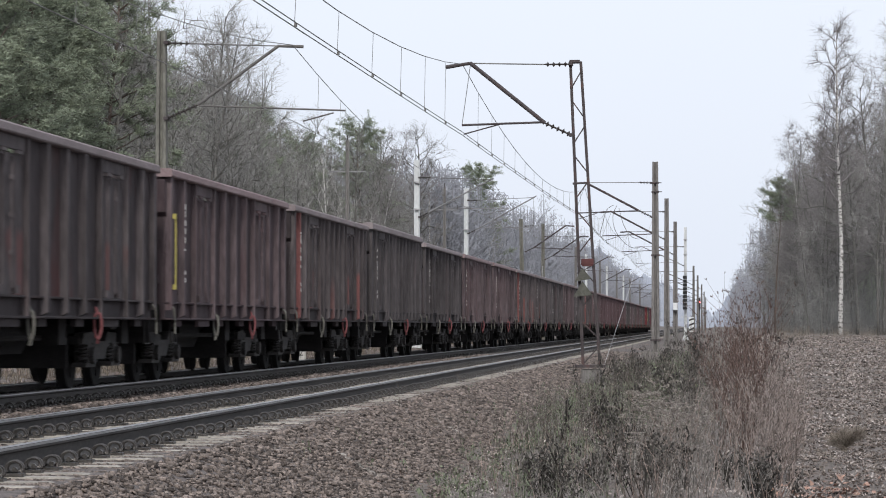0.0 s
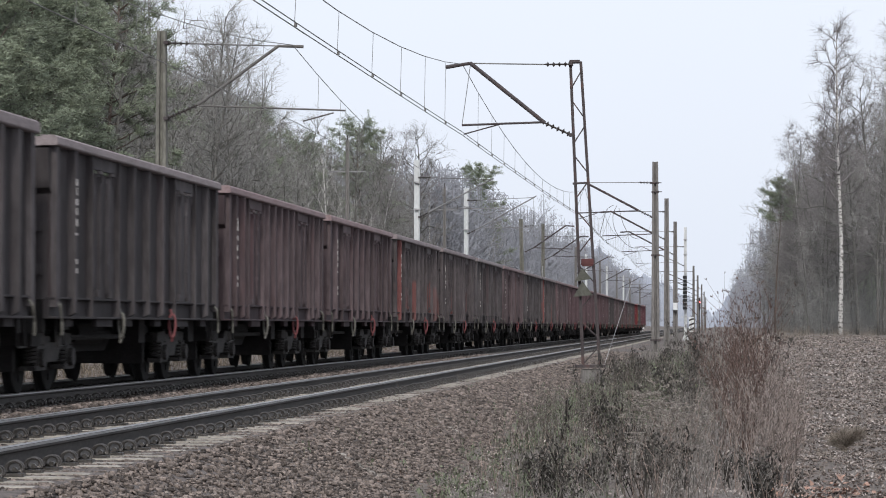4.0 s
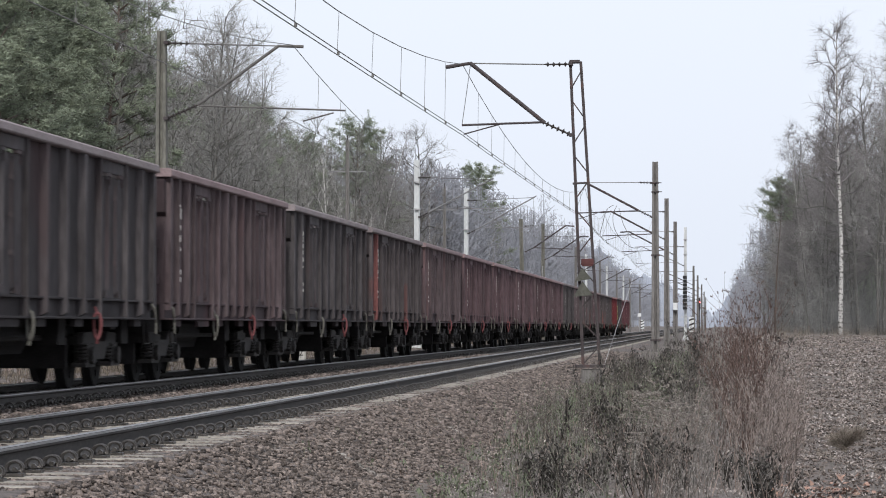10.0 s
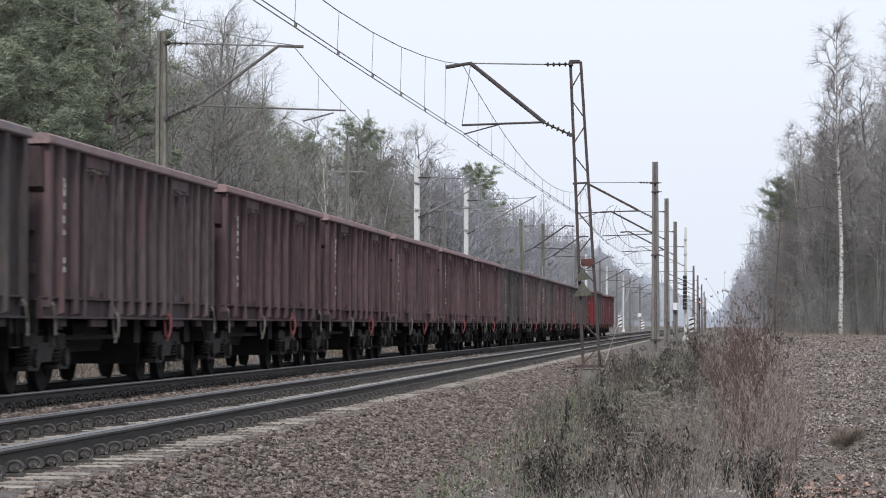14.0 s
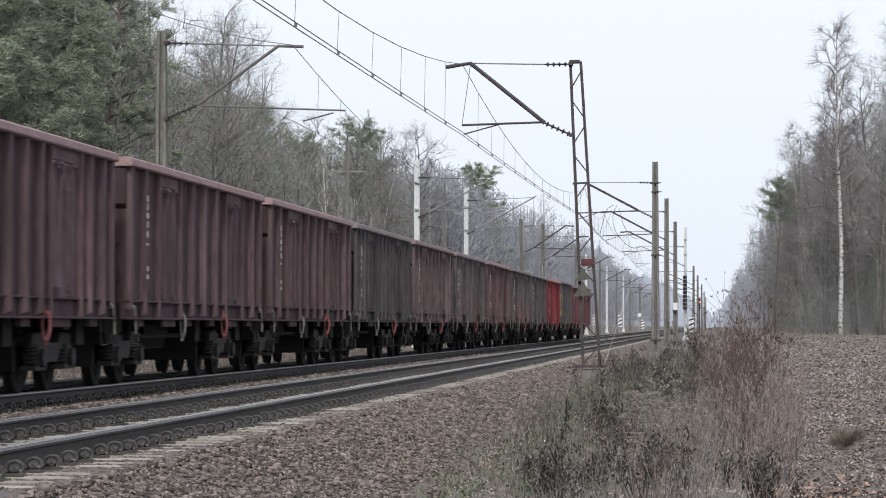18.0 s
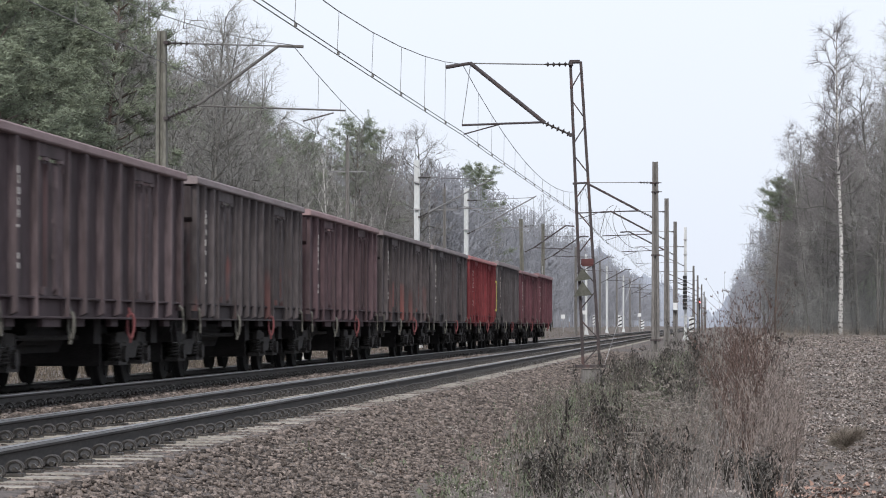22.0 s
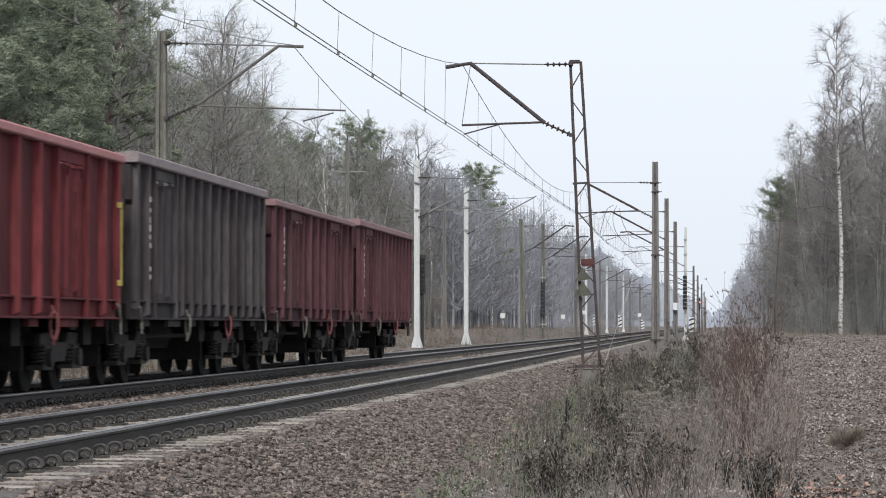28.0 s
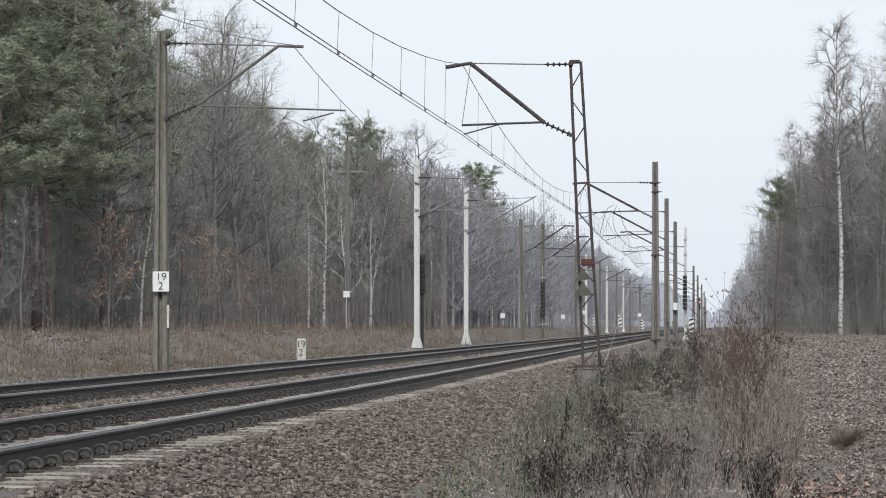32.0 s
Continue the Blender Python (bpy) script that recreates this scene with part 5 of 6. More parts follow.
def wood():
    rng = random.Random(21)
    # trees that stand out: kind, place and height of the top
    for kind, full, x, y, top in (("spruce", 13.5, -28.1, 190, 15.0), ("pine", 15.5, -28.0, 245, 16.6), ("pine", 15.5, -29.0, 215, 13.8), ("pine", 15.5, -25.9, 340, 18.0),
                                  ("white_birch", 11.0, -23.2, 183, 11.2), ("white_birch", 11.0, -23.0, 207, 8.6), ("white_birch", 11.0, -23.2, 176, 8.0), ("white_birch", 11.0, -22.6, 190, 9.0), ("white_birch", 11.0, -23.0, 322, 10.0), ("white_birch", 11.0, -23.4, 345, 10.5), ("white_birch", 11.0, -24.0, 128, 7.0), ("bare", 15.5, -25.1, 260, 17.3), ("birch", 18.5, -23.5, 330, 12.2),
                                  ("tall_birch", 18.5, 8.3, 200, 20.6), ("slender", 18.5, 8.0, 215, 14.0), ("slender", 18.5, 8.2, 228, 16.0), ("slender", 18.5, 10.6, 198, 17.0), ("slender", 18.5, 7.4, 245, 12.0), ("slender", 18.5, 9.2, 225, 19.5), ("slender", 18.5, 11.7, 215, 21.2), ("tall_pine", 15.5, 5.3, 258, 12.6), ("slender", 18.5, 6.6, 262, 11.0), ("slender", 18.5, 7.0, 262, 10.5),
                                  ("pine", 15.5, -25.4, 108, 15.5), ("pine", 15.5, -25.4, 114, 16.0), ("pine", 15.5, -26.4, 121, 14.5), ("pine", 15.5, -29.3, 130, 17.0), ("pine", 15.5, -29.4, 140, 13.0),
                                  ("spruce", 13.5, -30.5, 132, 9.0), ("spruce", 13.5, -28.5, 122, 6.5), ("spruce", 13.5, -29.0, 138, 8.0), ("spruce", 13.5, -31.5, 146, 9.5), ("spruce", 13.5, -30.0, 150, 7.5), ("spruce", 13.5, -27.6, 116, 5.0), ("bare", 15.5, -28.2, 150, 18.7), ("bare", 15.5, -26.9, 165, 17.7), ("bare", 15.5, -27.7, 180, 16.2), ("bare", 15.5, -30, 172, 18.0), ("bare", 15.5, -29, 160, 19.0)):
        plant(kind, x, y, (top - float(lie(x, y))) / full, rng)
    for x, y, size in ((-23.2, 117, 0.95), (-22.8, 134, 0.9), (-23.4, 146, 0.8), (-22.4, 151, 0.7), (-25.5, 128, 0.9), (-23.5, 172, 0.7), (-24.0, 190, 0.7), (-23.2, 260, 0.6)):
        plant("oak", x, y, size, rng)
    # western wood: rows from the edge inwards
    y = 96.0
    while y < 285:
        for row in range(6):
            x = -24.5 - row * 4.2 - rng.uniform(0, 3.0)
            yy = y + rng.uniform(-2.5, 2.5)
            bearing = -x / yy
            if bearing > 0.245:
                continue
            open_crown = row < 3 and rng.random() < 0.35
            h = (treetop(x, yy, CROWNS if open_crown else CANOPY) - float(lie(x, yy))) * rng.uniform(0.78, 1.0)
            h = min(h, 21)
            u = rng.random()
            if yy < 140 and row == 0 and bearing > 0.2 and u < 0.8:
                plant("pine", x, yy, (13.5 + 4 * u) / 15.5, rng)
            elif yy < 175 and u < 0.45 and bearing > 0.222:
                plant("pine", x, yy, h / 15.5, rng)
            elif u < 0.04 and not open_crown:
                plant("spruce", x, yy, h / 14.0, rng)
            elif u < 0.09:
                plant("birch", x, yy, h / 18.5, rng)
            else:
                plant("bare", x, yy, h / 15.5, rng)
        if rng.random() < 0.8:
            x = -22.5 - rng.uniform(0, 6)
            if -x / y < 0.245:
                plant("sapling", x, y + rng.uniform(-2, 2), rng.uniform(0.6, 1.2), rng)
        y += 4.4 if y < 250 else 6.5
    # eastern wood
    y = 196.0
    while y < 430:
        for row in range(5):
            x = (7.2 if y > 240 else 8.8) + row * 3.6 + rng.uniform(0, 2.5)
            yy = y + rng.uniform(-2.5, 2.5)
            if 5430 * x / yy > 380:
                continue
            h = rng.uniform(15.5, 20.5) * (0.85 if row == 0 else 1)
            u = rng.random()
            if u < 0.06:
                plant("birch", x, yy, h / 18.5, rng)
            elif u < 0.3:
                plant("slender", x, yy, h / 18.5, rng)
            elif u < 0.46 and row > 0:
                plant("spruce", x, yy, h / 20, rng)
            else:
                plant("bare", x, yy, h / 16.5, rng)
        if rng.random() < 0.6:
            plant("sapling", 6.0 + rng.uniform(0, 4), y, rng.uniform(0.7, 1.3), rng)
        y += 5.0 if y < 300 else 8.0


wood()


def far_wood():
    """Woods beyond, too far to tell the trees apart: joined sticks."""
    rng = np.random.default_rng(5)
    rows = []
    for side, count, near, deep in ((-1, 520, 285, 145), (-1, 760, 430, 1000), (1, 800, 400, 1000)):
        for k in range(count):
            y = near + deep * rng.random() ** 1.8
            x = -24 - 34 * rng.random() ** 1.5 if side < 0 else rng.uniform(7.5, 36)
            h = rng.uniform(14, 19.5)
            z = float(lie(x, y))
            if deep < 200:
                h = (treetop(x, y, CANOPY) - z) * rng.uniform(0.75, 1.02)
            n = 90
            f = rng.uniform(0.12, 1, n)
            az, el, ln = rng.uniform(0, 6.28, n), rng.uniform(0.1, 1.1, n), rng.uniform(1.2, 4.2, n) * (1.15 - f)
            p = np.stack([np.full(n, x), np.full(n, y), z + h * f], 1)
            p[:, :2] += rng.normal(0, 0.7, (n, 2))
            d = np.stack([np.cos(az) * np.cos(el), np.sin(az) * np.cos(el), np.sin(el)], 1)
            rows.append(np.concatenate([p, p + d * ln[:, None], np.full((n, 1), 0.045), np.full((n, 1), 0.02)], 1))
            rows.append(np.array([[x, y, z, x, y, z + h, 0.13, 0.03]]))
    for k in range(620):
        # the wooded slope behind the western edge
        x, y = -50 - 110 * rng.random() ** 1.3, rng.uniform(150, 470)
        h, z, n = rng.uniform(12, 18), float(lie(x, y)), 46
        f = rng.uniform(0.05, 1, n)
        az, el, ln = rng.uniform(0, 6.28, n), rng.uniform(0.1, 1.1, n), rng.uniform(1.0, 3.6, n) * (1.2 - f)
        p = np.stack([np.full(n, x), np.full(n, y), z + h * f], 1)
        p[:, :2] += rng.normal(0, 0.9, (n, 2))
        d = np.stack([np.cos(az) * np.cos(el), np.sin(az) * np.cos(el), np.sin(el)], 1)
        rows.append(np.concatenate([p, p + d * ln[:, None], np.full((n, 1), 0.07), np.full((n, 1), 0.03)], 1))
        rows.append(np.array([[x, y, z, x, y, z + h, 0.16, 0.04]]))
    tagged(new("distant_wood", limbs_mesh("distant_wood", np.concatenate(rows), [M["far_wood"]], 3)), "leafless woods far along the line, tinted pale blue-grey for haze", "woods", kind="stuff")


far_wood()


def backdrop():
    """The wooded rise where the line runs out of sight, its haze painted."""
    rng = np.random.default_rng(12)
    # distance haze put into the blue colour, with an added faint glow
    m = surface("hazy_glowing_wood", (0.2, 0.215, 0.25), (0.26, 0.275, 0.31), 0.05, 1.0, 0.0)
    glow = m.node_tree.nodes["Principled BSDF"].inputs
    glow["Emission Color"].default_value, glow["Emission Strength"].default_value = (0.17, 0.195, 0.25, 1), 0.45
    y = 1700.0
    xs = np.arange(-90, 30, 0.35)
    crest = np.interp(xs, [-90, -62, -50, -40, -31, -18, -6, -1.5, 0.5, 3, 6.5, 13, 30], [48, 44, 31.5, 29, 27.5, 19, 12.5, 8.5, 6.0, 9, 14, 23, 40])
    crest = crest + rng.normal(0, 0.55, len(xs)) + 1.2 * np.sin(xs * 0.9) * np.sin(xs * 0.37)
    n = len(xs)
    pts = [(x, y, -3.0) for x in xs] + [(x, y, z) for x, z in zip(xs, crest)] + [(x, y + 60, z * 0.9) for x, z in zip(xs, crest)]
    faces = [(i, i + 1, i + 1 + n, i + n) for i in range(n - 1)] + [(i + n, i + 1 + n, i + 1 + 2 * n, i + 2 * n) for i in range(n - 1)]
    tagged(new("backdrop", raw_mesh("backdrop", pts, faces, [m])), "wooded rise in the far distance, tinted blue-grey for haze", "backdrop", kind="structure")


backdrop()


def brush():
    """Thin young growth that closes the view between the trunks, joined."""
    rng = np.random.default_rng(31)
    segs = []
    for x0, x1, y0, y1, n, low, high in ((-36, -24, 100, 190, 800, 1.5, 7), (-40, -24, 190, 330, 900, 1.5, 7), (-60, -36, 130, 330, 500, 3, 8), (6, 12, 200, 330, 520, 0.8, 4), (8, 24, 205, 330, 700, 3, 9)):
        for x, y in zip(rng.uniform(x0, x1, n), rng.uniform(y0, y1, n)):
            h = rng.uniform(low, high) * rng.uniform(0.6, 1)
            p = np.array([x, y, float(lie(x, y)) - 0.05])
            pts = stick(segs, rng, p, np.array([rng.normal(0, 0.12), rng.normal(0, 0.12), 1.0]), h, 0.007 + 0.003 * h, 5, 0.12, 0.02)
            for b in range(15):
                q, dd = pts[rng.integers(0, 5)]
                stick(segs, rng, q, side_dir(rng, dd, rng.uniform(0.6, 1.4)), rng.uniform(0.6, 2.0), 0.01, 2, 0.25, 0.01)
    tagged(new("undergrowth", limbs_mesh("undergrowth", segs, [M["brush"]], 3)), "dense grey leafless undergrowth between the trees", "undergrowth", kind="stuff")


brush()


def utility_pole(x, y, top):
    t = thing("utility_pole", "grey concrete power pole with a crossarm at the wood's edge", "utility pole", pose(x, y, 0))
    part("pole", pole_shape(0.26, 0.16, float(lie(x, y)) - 0.4, top), M["mast_wood"], t, bevel=0.01)
    part("crossarm", Shape().box((0, 0, top - 1.6), (1.9, 0.08, 0.08)), M["arm_steel"], t)
    for dx, z in ((-0.9, top - 1.55), (0.9, top - 1.55), (0, top)):
        part("insulator", insulator((dx, 0, z), (dx, 0, z + 0.28), 0.06), M["porcelain"], t)


utility_pole(-18.6, 156.4, 10.4)
utility_pole(-18.6, 214, 10.6)


# ---- undergrowth ----
def stalks(name, label, material, seed, zones, category="weeds", width=0.008, branch=3, leaf=None, lean=0.22, limit=True):
    """Dry stalks, each a bent stick with a few side shoots, joined; zones: x0, x1, y0, y1, count, low, high."""
    rng = np.random.default_rng(seed)
    segs, spots = [], []
    for x0, x1, y0, y1, n, low, high in zones:
        # most stand in clumps, some singly
        clumps = np.stack([rng.uniform(x0, x1, max(1, n // 9)), rng.uniform(y0, y1, max(1, n // 9))], 1)
        vigour = rng.uniform(0.45, 1.1, len(clumps))
        which = rng.integers(0, len(clumps), n)
        spread = np.where(rng.random(n) < 0.7, 0.11, 0.6)[:, None] * np.array([[1.0, 2.0]])
        feet = clumps[which] + rng.normal(0, 1, (n, 2)) * spread
        for (x, y), c in zip(feet, which):
            h = rng.uniform(low, high) * vigour[c]
            if limit:
                h *= float(np.interp(x, [-3.4, -2.6, -1.6, -0.6, 0.3, 0.8], [0.3, 0.5, 0.75, 1.15, 1.3, 0.8]))
            p = np.array([x, y, float(lie(x, y)) - 0.03])
            d = np.array([rng.normal(0, lean), rng.normal(0, lean), 1.0])
            pts = stick(segs, rng, p, d, h, width * rng.uniform(0.7, 1.3), 4, 0.12, 0.0)
            for b in range(branch):
                q, dd = pts[rng.integers(1, 4)]
                stick(segs, rng, q, side_dir(rng, dd, rng.uniform(0.3, 0.8)), h * rng.uniform(0.12, 0.3), width * 0.6, 2, 0.2, 0.02)
            if leaf:
                for b in range(leaf[0]):
                    q, dd = pts[rng.integers(1, 4)]
                    spots.append(q + rng.normal(0, 0.05, 3))
    leaves = leaf_quads(rng, spots, leaf[1], 1.0) if leaf else None
    tagged(new(name, limbs_mesh(name, segs, [material], 3, leaves)), label, category, kind="stuff")


stalks("grey_weeds", "tangle of grey dry weed stalks beside the ballast", M["grey_stalk"], 1,
       [(-3.2, 0.5, 29, 34, 260, 0.2, 0.7), (-3.2, 0.5, 34, 40, 380, 0.25, 0.9), (-3.1, 0.5, 40, 60, 1050, 0.3, 1.0), (-3.0, 0.6, 60, 95, 950, 0.4, 1.0), (-2.8, 0.6, 95, 135, 300, 0.3, 0.9)], width=0.005)
stalks("brown_weeds", "thin red-brown dry stalks standing among grey weeds", M["brown_stalk"], 6,
       [(-2.6, 0.6, 29, 42, 200, 0.4, 1.1), (-2.5, 0.6, 42, 62, 240, 0.4, 1.0), (-2.4, 0.8, 62, 95, 200, 0.4, 1.0), (-4.0, -3.2, 40, 75, 60, 0.2, 0.5)], width=0.005)
stalks("tall_weeds", "tall thin grey-brown weed stems with sparse side shoots", M["weed_stem"], 15,
       [(-2.5, -1.0, 40, 56, 130, 0.8, 1.25), (-2.9, -1.6, 36, 44, 60, 0.6, 1.1), (-1.4, 0.1, 46, 62, 90, 0.9, 1.4), (-2.6, -1.2, 58, 76, 60, 0.9, 1.5), (-1.6, 0.6, 30.5, 35, 60, 0.4, 0.8)], width=0.006, branch=6, lean=0.12, limit=False)
stalks("dark_weeds", "dark withered weeds with ragged leaf clumps", M["dark_weed"], 2,
       [(-1.75, -1.5, 31.5, 32.6, 13, 0.4, 0.66), (-1.45, -1.28, 34.5, 35.6, 8, 0.5, 0.75), (-0.78, -0.6, 32.2, 33.4, 10, 0.5, 0.8), (-0.4, -0.28, 33.5, 34.6, 5, 0.5, 0.8),
        (0.2, 0.4, 34.2, 35.4, 8, 0.5, 0.75), (0.5, 0.68, 31.2, 32.4, 9, 0.35, 0.6), (-1.95, -1.5, 60, 66, 34, 0.9, 1.35), (-0.75, -0.2, 52, 57, 30, 0.8, 1.25), (-1.2, -0.2, 70, 84, 34, 0.9, 1.4),
        (-1.46, -1.4, 43.4, 43.9, 4, 1.3, 1.6), (0.95, 1.25, 58, 62, 9, 1.3, 1.75), (-1.7, -0.4, 40, 48, 14, 0.4, 0.8), (-2.4, -1.0, 36, 50, 10, 0.3, 0.6)],
       width=0.009, leaf=(85, 0.023), limit=False)
stalks("green_weeds", "dull green weeds among dry stalks", M["green_weed"], 3,
       [(-3.2, -1.2, 30, 42, 400, 0.2, 0.55), (-2.9, -0.8, 42, 65, 900, 0.3, 0.95), (-2.6, -0.4, 65, 90, 520, 0.3, 0.95)], width=0.005, leaf=(6, 0.022))
stalks("dry_grass", "matted withered grass on the bank behind the far track", M["bank_grass"], 4,
       [(-16, -12.1, 46, 80, 4200, 0.06, 0.25), (-24, -12.4, 60, 110, 8500, 0.12, 0.4), (-25, -12.6, 110, 190, 6000, 0.15, 0.5), (-24, -13, 190, 330, 3000, 0.2, 0.6)], "grass", 0.012, 1, limit=False)
stalks("bank_weeds", "brown withered weeds scattered over the bank", M["brown_stalk"], 9,
       [(-18, -13.2, 54 + 12 * k, 60 + 12 * k, 150, 0.25, 0.7) for k in range(8)] + [(-23, -13.5, 70 + 14 * k, 76 + 14 * k, 110, 0.3, 0.9) for k in range(14)] + [(-23 + 1.5 * k, -22 + 1.5 * k, 100, 190, 90, 0.3, 1.0) for k in range(4)], width=0.01, limit=False)
stalks("field_grass", "sparse dry grass on the stony ground", M["dry_grass"], 5,
       [(0.4, 5, 30, 70, 1500, 0.05, 0.2), (1, 9, 70, 195, 2500, 0.08, 0.25), (4, 20, 180, 240, 2200, 0.3, 1.1)], "grass", 0.007, 1, limit=False, lean=0.5)


def goldenrod(x, y, height, seed):
    """Arching withered stems with one-sided plumes of pale fluff."""
    rng = np.random.default_rng(seed)
    stem, fluff = [], []
    for k in range(7):
        a = rng.uniform(0, 6.28)
        p = np.array([rng.normal(0, 0.09), rng.normal(0, 0.12), -0.05])
        d = np.array([0.35 * math.cos(a) - 0.1, 0.35 * math.sin(a), 1.0])
        pts = stick(stem, rng, p, d, height * rng.uniform(0.7, 1.0), 0.005, 6, 0.05, -0.06)
        for b in range(9):
            q, dd = pts[rng.integers(3, 6)]
            side = np.array([dd[0] * 1.5 + rng.normal(0, 0.5), dd[1] * 1.5 + rng.normal(0, 0.5), 0.35])
            sub = stick(stem, rng, q, side, rng.uniform(0.1, 0.24), 0.0035, 4, 0.08, -0.14)
            for q2, d2 in sub:
                for c in range(4):
                    e = np.array([rng.normal(0, 0.5), rng.normal(0, 0.5), 0.6])
                    fluff.append((*q2, *(q2 + e * rng.uniform(0.015, 0.035)), 0.004, 0.006))
    t = thing("goldenrod", "arching withered goldenrod with pale fluffy plumes", "plant", pose(x, y, float(lie(x, y))), "goldenrod plants")
    tagged(part("stem", limbs_mesh("stem", stem, [M["tan_stalk"]], 3), M["tan_stalk"], t), kind="stuff")
    tagged(part("plume", limbs_mesh("plume", fluff, [M["fluff"]], 3), M["fluff"], t, "pale grey fluff"), kind="stuff")


for i, (x, y, h) in enumerate(((-0.72, 41, 1.0), (-0.5, 40, 0.95), (-0.3, 42, 1.05), (-0.6, 43, 1.1), (-0.25, 40.5, 0.9), (-0.45, 38, 0.75), (-0.3, 37, 0.6), (-0.55, 36.5, 0.55))):
    goldenrod(x, y, h, 320 + i)



def shrub(x, y, height, seed, count, spread, label, material, fan=0.3):
    """A clump of upright dry stems from one root."""
    rng = np.random.default_rng(seed)
    segs, tips = [], []
    for k in range(count):
        a, o = rng.uniform(0, 6.28), rng.uniform(0, spread * 0.35)
        p = np.array([o * math.cos(a), o * math.sin(a), -0.05])
        d = np.array([math.cos(a) * rng.uniform(0.02, fan), math.sin(a) * rng.uniform(0.02, fan), 1.0])
        h = height * rng.uniform(0.55, 1.0)
        pts = stick(segs, rng, p, d, h, 0.007, 5, 0.07, 0.02)
        for b in range(9):
            q, dd = pts[rng.integers(1, 5)]
            sub = stick(segs, rng, q, side_dir(rng, dd, rng.uniform(0.25, 0.6)), h * rng.uniform(0.1, 0.28), 0.0042, 2, 0.15, 0.03)
            q2, d2 = sub[-1]
            for c in range(3):
                e = side_dir(rng, d2, rng.uniform(0.2, 0.9))
                tips.append((*q2, *(q2 + e * rng.uniform(0.02, 0.05)), 0.003, 0.0045))
    t = thing("dry_shrub", label, "shrub", pose(x, y, float(lie(x, y))), "dry shrubs")
    tagged(part("stem_clump", limbs_mesh("stem_clump", segs, [material], 3), material, t), kind="stuff")
    tagged(part("seed_fluff", limbs_mesh("seed_fluff", tips, [material], 3), material, t), kind="stuff")


for i, (x, y, h, n, sp) in enumerate(((0.5, 36.0, 1.2, 22, 0.5), (0.62, 39.0, 1.3, 22, 0.6), (0.2, 38.0, 1.2, 16, 0.6), (0.75, 36.5, 0.95, 16, 0.5), (0.75, 43.0, 1.5, 24, 0.6), (0.95, 41.0, 1.15, 14, 0.5), (0.95, 49.0, 1.3, 16, 0.7))):
    shrub(x + 0.18, y, h, 200 + i, n, sp, "tan dry shrub of many thin upright stems", M["tan_stalk"])


for i, (x, y, h, n, sp, fan) in enumerate(((0.28, 41.5, 2.05, 34, 0.3, 0.36), (0.1, 44.0, 1.8, 22, 0.4, 0.4), (0.42, 46.5, 2.1, 26, 0.4, 0.32), (0.05, 57, 1.6, 30, 0.9, 0.35))):
    shrub(x + 0.2, y, h * 1.04, 240 + i, n, sp, "dense dark red-brown dry shrub with fanned stems and seed heads", M["red_stalk"], fan)


def litter():
    """Fallen leaves and chips on the open ground, joined."""
    rng = np.random.default_rng(8)
    vs = []
    for x0, x1, y0, y1, n, s in ((-3.0, 2.2, 28, 45, 17000, 0.021), (-2.5, 4, 45, 75, 26000, 0.03), (0, 7, 75, 130, 26000, 0.042), (1, 10, 130, 200, 12000, 0.056), (-24, -12.3, 48, 140, 16000, 0.028)):
        x, y = rng.uniform(x0, x1, n), rng.uniform(y0, y1, n)
        c = np.stack([x, y, lie(x, y) + rng.uniform(0.005, 0.04, n)], 1)
        a = rng.uniform(0, 6.28, n)
        tilt = rng.normal(0, 0.5, (n, 2))
        u = np.stack([np.cos(a), np.sin(a), tilt[:, 0]], 1) * (s * rng.uniform(0.5, 1.2, (n, 1)))
        w = np.stack([-np.sin(a), np.cos(a), tilt[:, 1]], 1) * (s * rng.uniform(0.3, 0.7, (n, 1)))
        vs.append(np.stack([c - u, c - w * 0.8, c + u, c + w], 1).reshape(-1, 3))
    v = np.concatenate(vs)
    tagged(new("fallen_leaves", raw_mesh("fallen_leaves", v, np.arange(len(v)).reshape(-1, 4), [M["litter"]])), "pale brown fallen leaves strewn on the ground", "leaves", kind="stuff")


litter()


def orange_leaves():
    rng = np.random.default_rng(17)
    n = 260
    x, y = rng.normal(1.35, 0.35, n), rng.normal(33.5, 1.5, n)
    c = np.stack([x, y, lie(x, y) + 0.03], 1)
    q = leaf_quads(rng, c, 0.05, 0.5).reshape(-1, 3)
    tagged(new("oak_litter", raw_mesh("oak_litter", q, np.arange(len(q)).reshape(-1, 4), [M["oak_leaf"]])), "orange-brown fallen oak leaves on the ground", "leaves", kind="stuff")


orange_leaves()


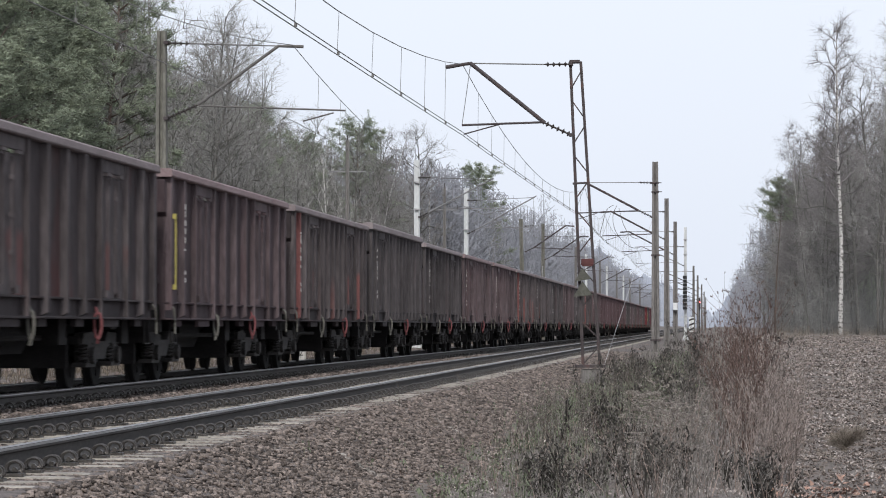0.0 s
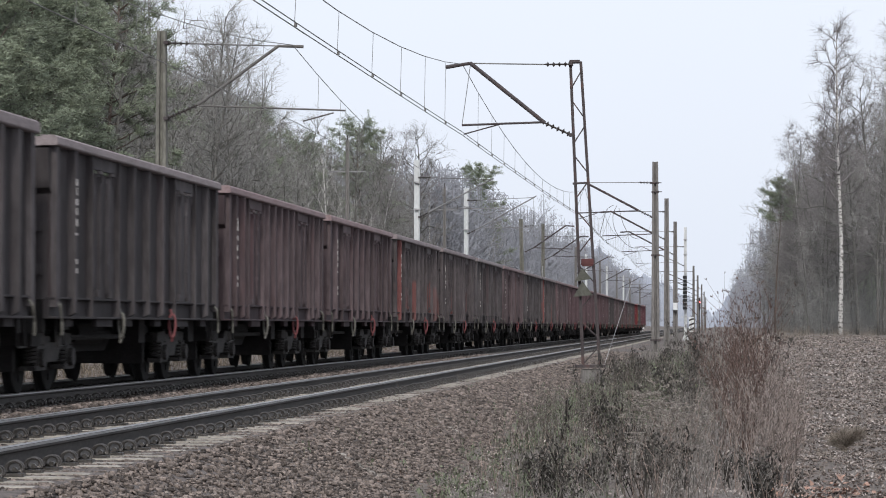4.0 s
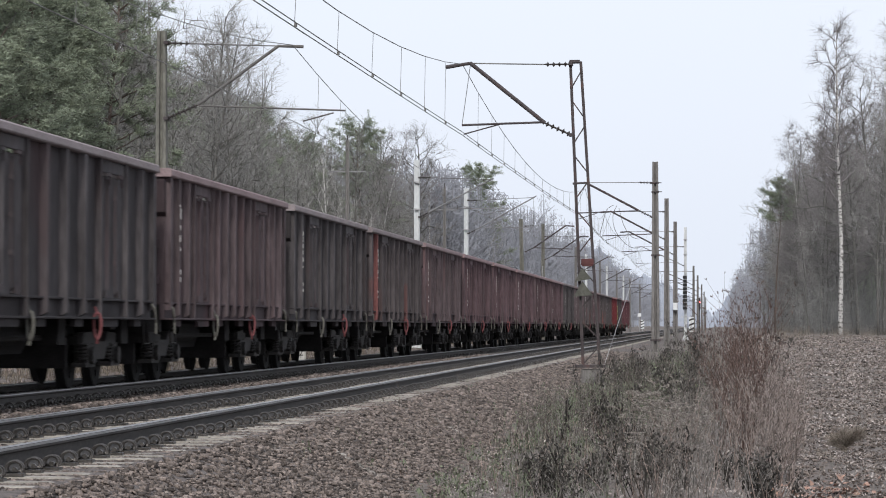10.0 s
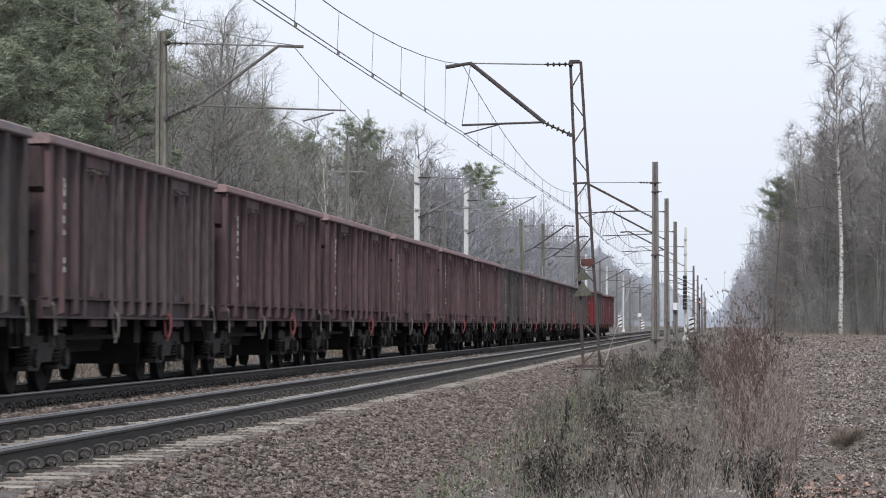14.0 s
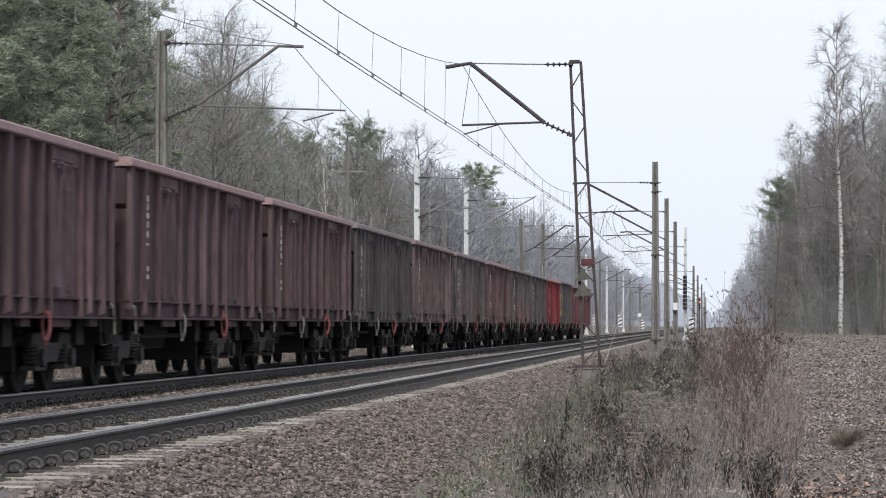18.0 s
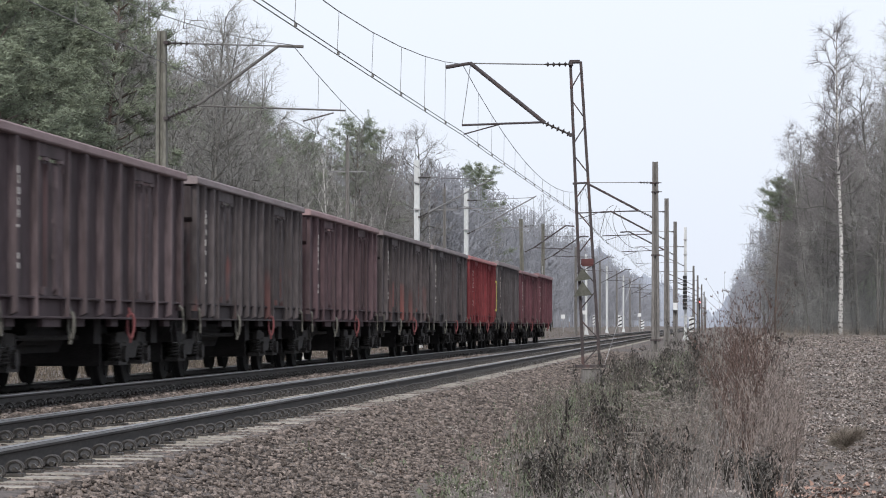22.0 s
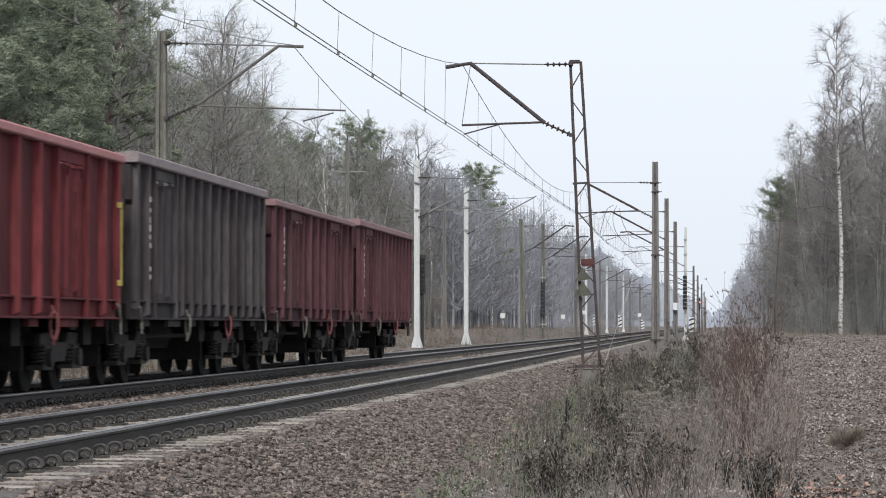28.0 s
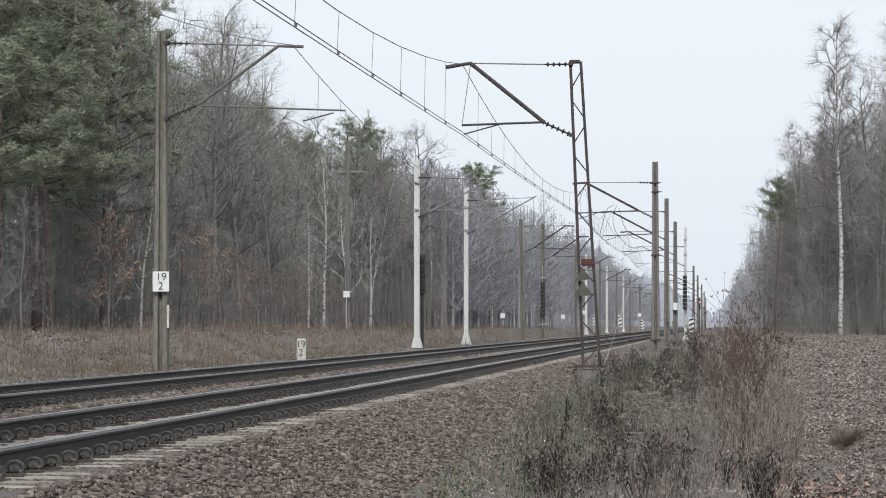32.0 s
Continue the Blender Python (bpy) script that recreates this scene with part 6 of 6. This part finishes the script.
def withered_plant():
    """A bent dry seed head on a thin stalk at the path's edge."""
    rng = np.random.default_rng(23)
    t = thing("withered_plant", "bent dry plant with a fluffy pale brown head", "plant", pose(1.4, 32.5, float(lie(1.4, 32.5))))
    stem, fluff = [], []
    stick(stem, rng, np.array([0.0, 0, -0.05]), np.array([0.05, 0, 1.0]), 0.6, 0.006, 5, 0.05, 0)
    tip = np.array(stem[-1][3:6])
    for k in range(1500):
        # a plume that opens from the bent tip, flat above
        a, f = rng.uniform(-0.95, 0.95), rng.random() ** 0.6
        d = np.array([math.sin(a) * 1.1, rng.normal(0, 0.3), 0.25 + 0.55 * math.cos(a)])
        p = tip + d * f * 0.2 + np.array([0, 0, 0.04 * d[0]])
        e = d + rng.normal(0, 0.6, 3)
        fluff.append((*p, *(p + e * rng.uniform(0.03, 0.07)), 0.0035, 0.0015))
    part("stem", limbs_mesh("stem", stem, [M["dark_weed"]], 4), M["dark_weed"], t)
    tagged(part("seed_head", limbs_mesh("seed_head", fluff, [M["dry_grass"]], 3), M["dry_grass"], t, "fluffy pale brown head"), kind="stuff")


withered_plant()


def withered_stalk(x, y, height, lean, seed):
    """One tall dark stem with curled leaves close along it."""
    rng = np.random.default_rng(seed)
    t = thing("withered_stalk", "tall dark withered stalk with curled leaves along its stem", "plant", pose(x, y, float(lie(x, y))), "withered stalks")
    stem = []
    pts = stick(stem, rng, np.array([0.0, 0, -0.05]), np.array([lean, 0, 1.0]), height, 0.011, 12, 0.03, 0)
    spots = [q + rng.normal(0, 0.02, 3) for q, d in pts[2:] for k in range(9)]
    part("stem", limbs_mesh("stem", stem, [M["dark_weed"]], 5), M["dark_weed"], t)
    leaves = leaf_quads(rng, spots, 0.03, 1.2).reshape(-1, 3)
    tagged(part("leaves", raw_mesh("leaves", leaves, np.arange(len(leaves)).reshape(-1, 4), [M["dark_weed"]]), M["dark_weed"], t), kind="stuff")


withered_stalk(-1.47, 44.0, 1.25, -0.1, 41)
withered_stalk(-0.32, 52.0, 1.5, 0.02, 42)
withered_stalk(-2.05, 41.0, 0.8, 0.2, 43)


# ---- what moves ----
def motions():
    times = [0, 2, 4, 6, 8, 10, 12, 14, 16, 18, 20, 22, 24, 26, 28, 30, 32]
    for k, w in enumerate(TRAIN):
        walk(w, [(t, pose(XF, train_at(t) + 0.62 - PITCH * (k + 0.5), 0)) for t in times])
    first = [o for o in TRAIN[0].children_recursive if o.name.split(".")[0] == "wheelset"]
    turned = {}
    for o in first:
        y = o.matrix_basis.translation.y
        if y not in turned:
            turned[y] = o
            rows = []
            for i in range(961):
                t = i / FPS
                rows.append((t, pose(0, y, 0.452, math.degrees((train_at(0) - train_at(t)) / 0.452), 0, 0)))
            walk(o, rows)
    # all other axles turn with the same action, at the same rate
    for w in TRAIN:
        for o in w.children_recursive:
            if o.name.split(".")[0] == "wheelset" and not o.animation_data:
                src = turned[min(turned, key=lambda v: abs(v - o.matrix_basis.translation.y))]
                o.rotation_mode = "QUATERNION"
                o.animation_data_create().action = src.animation_data.action
                o.animation_data.action_slot = src.animation_data.action_slot


motions()
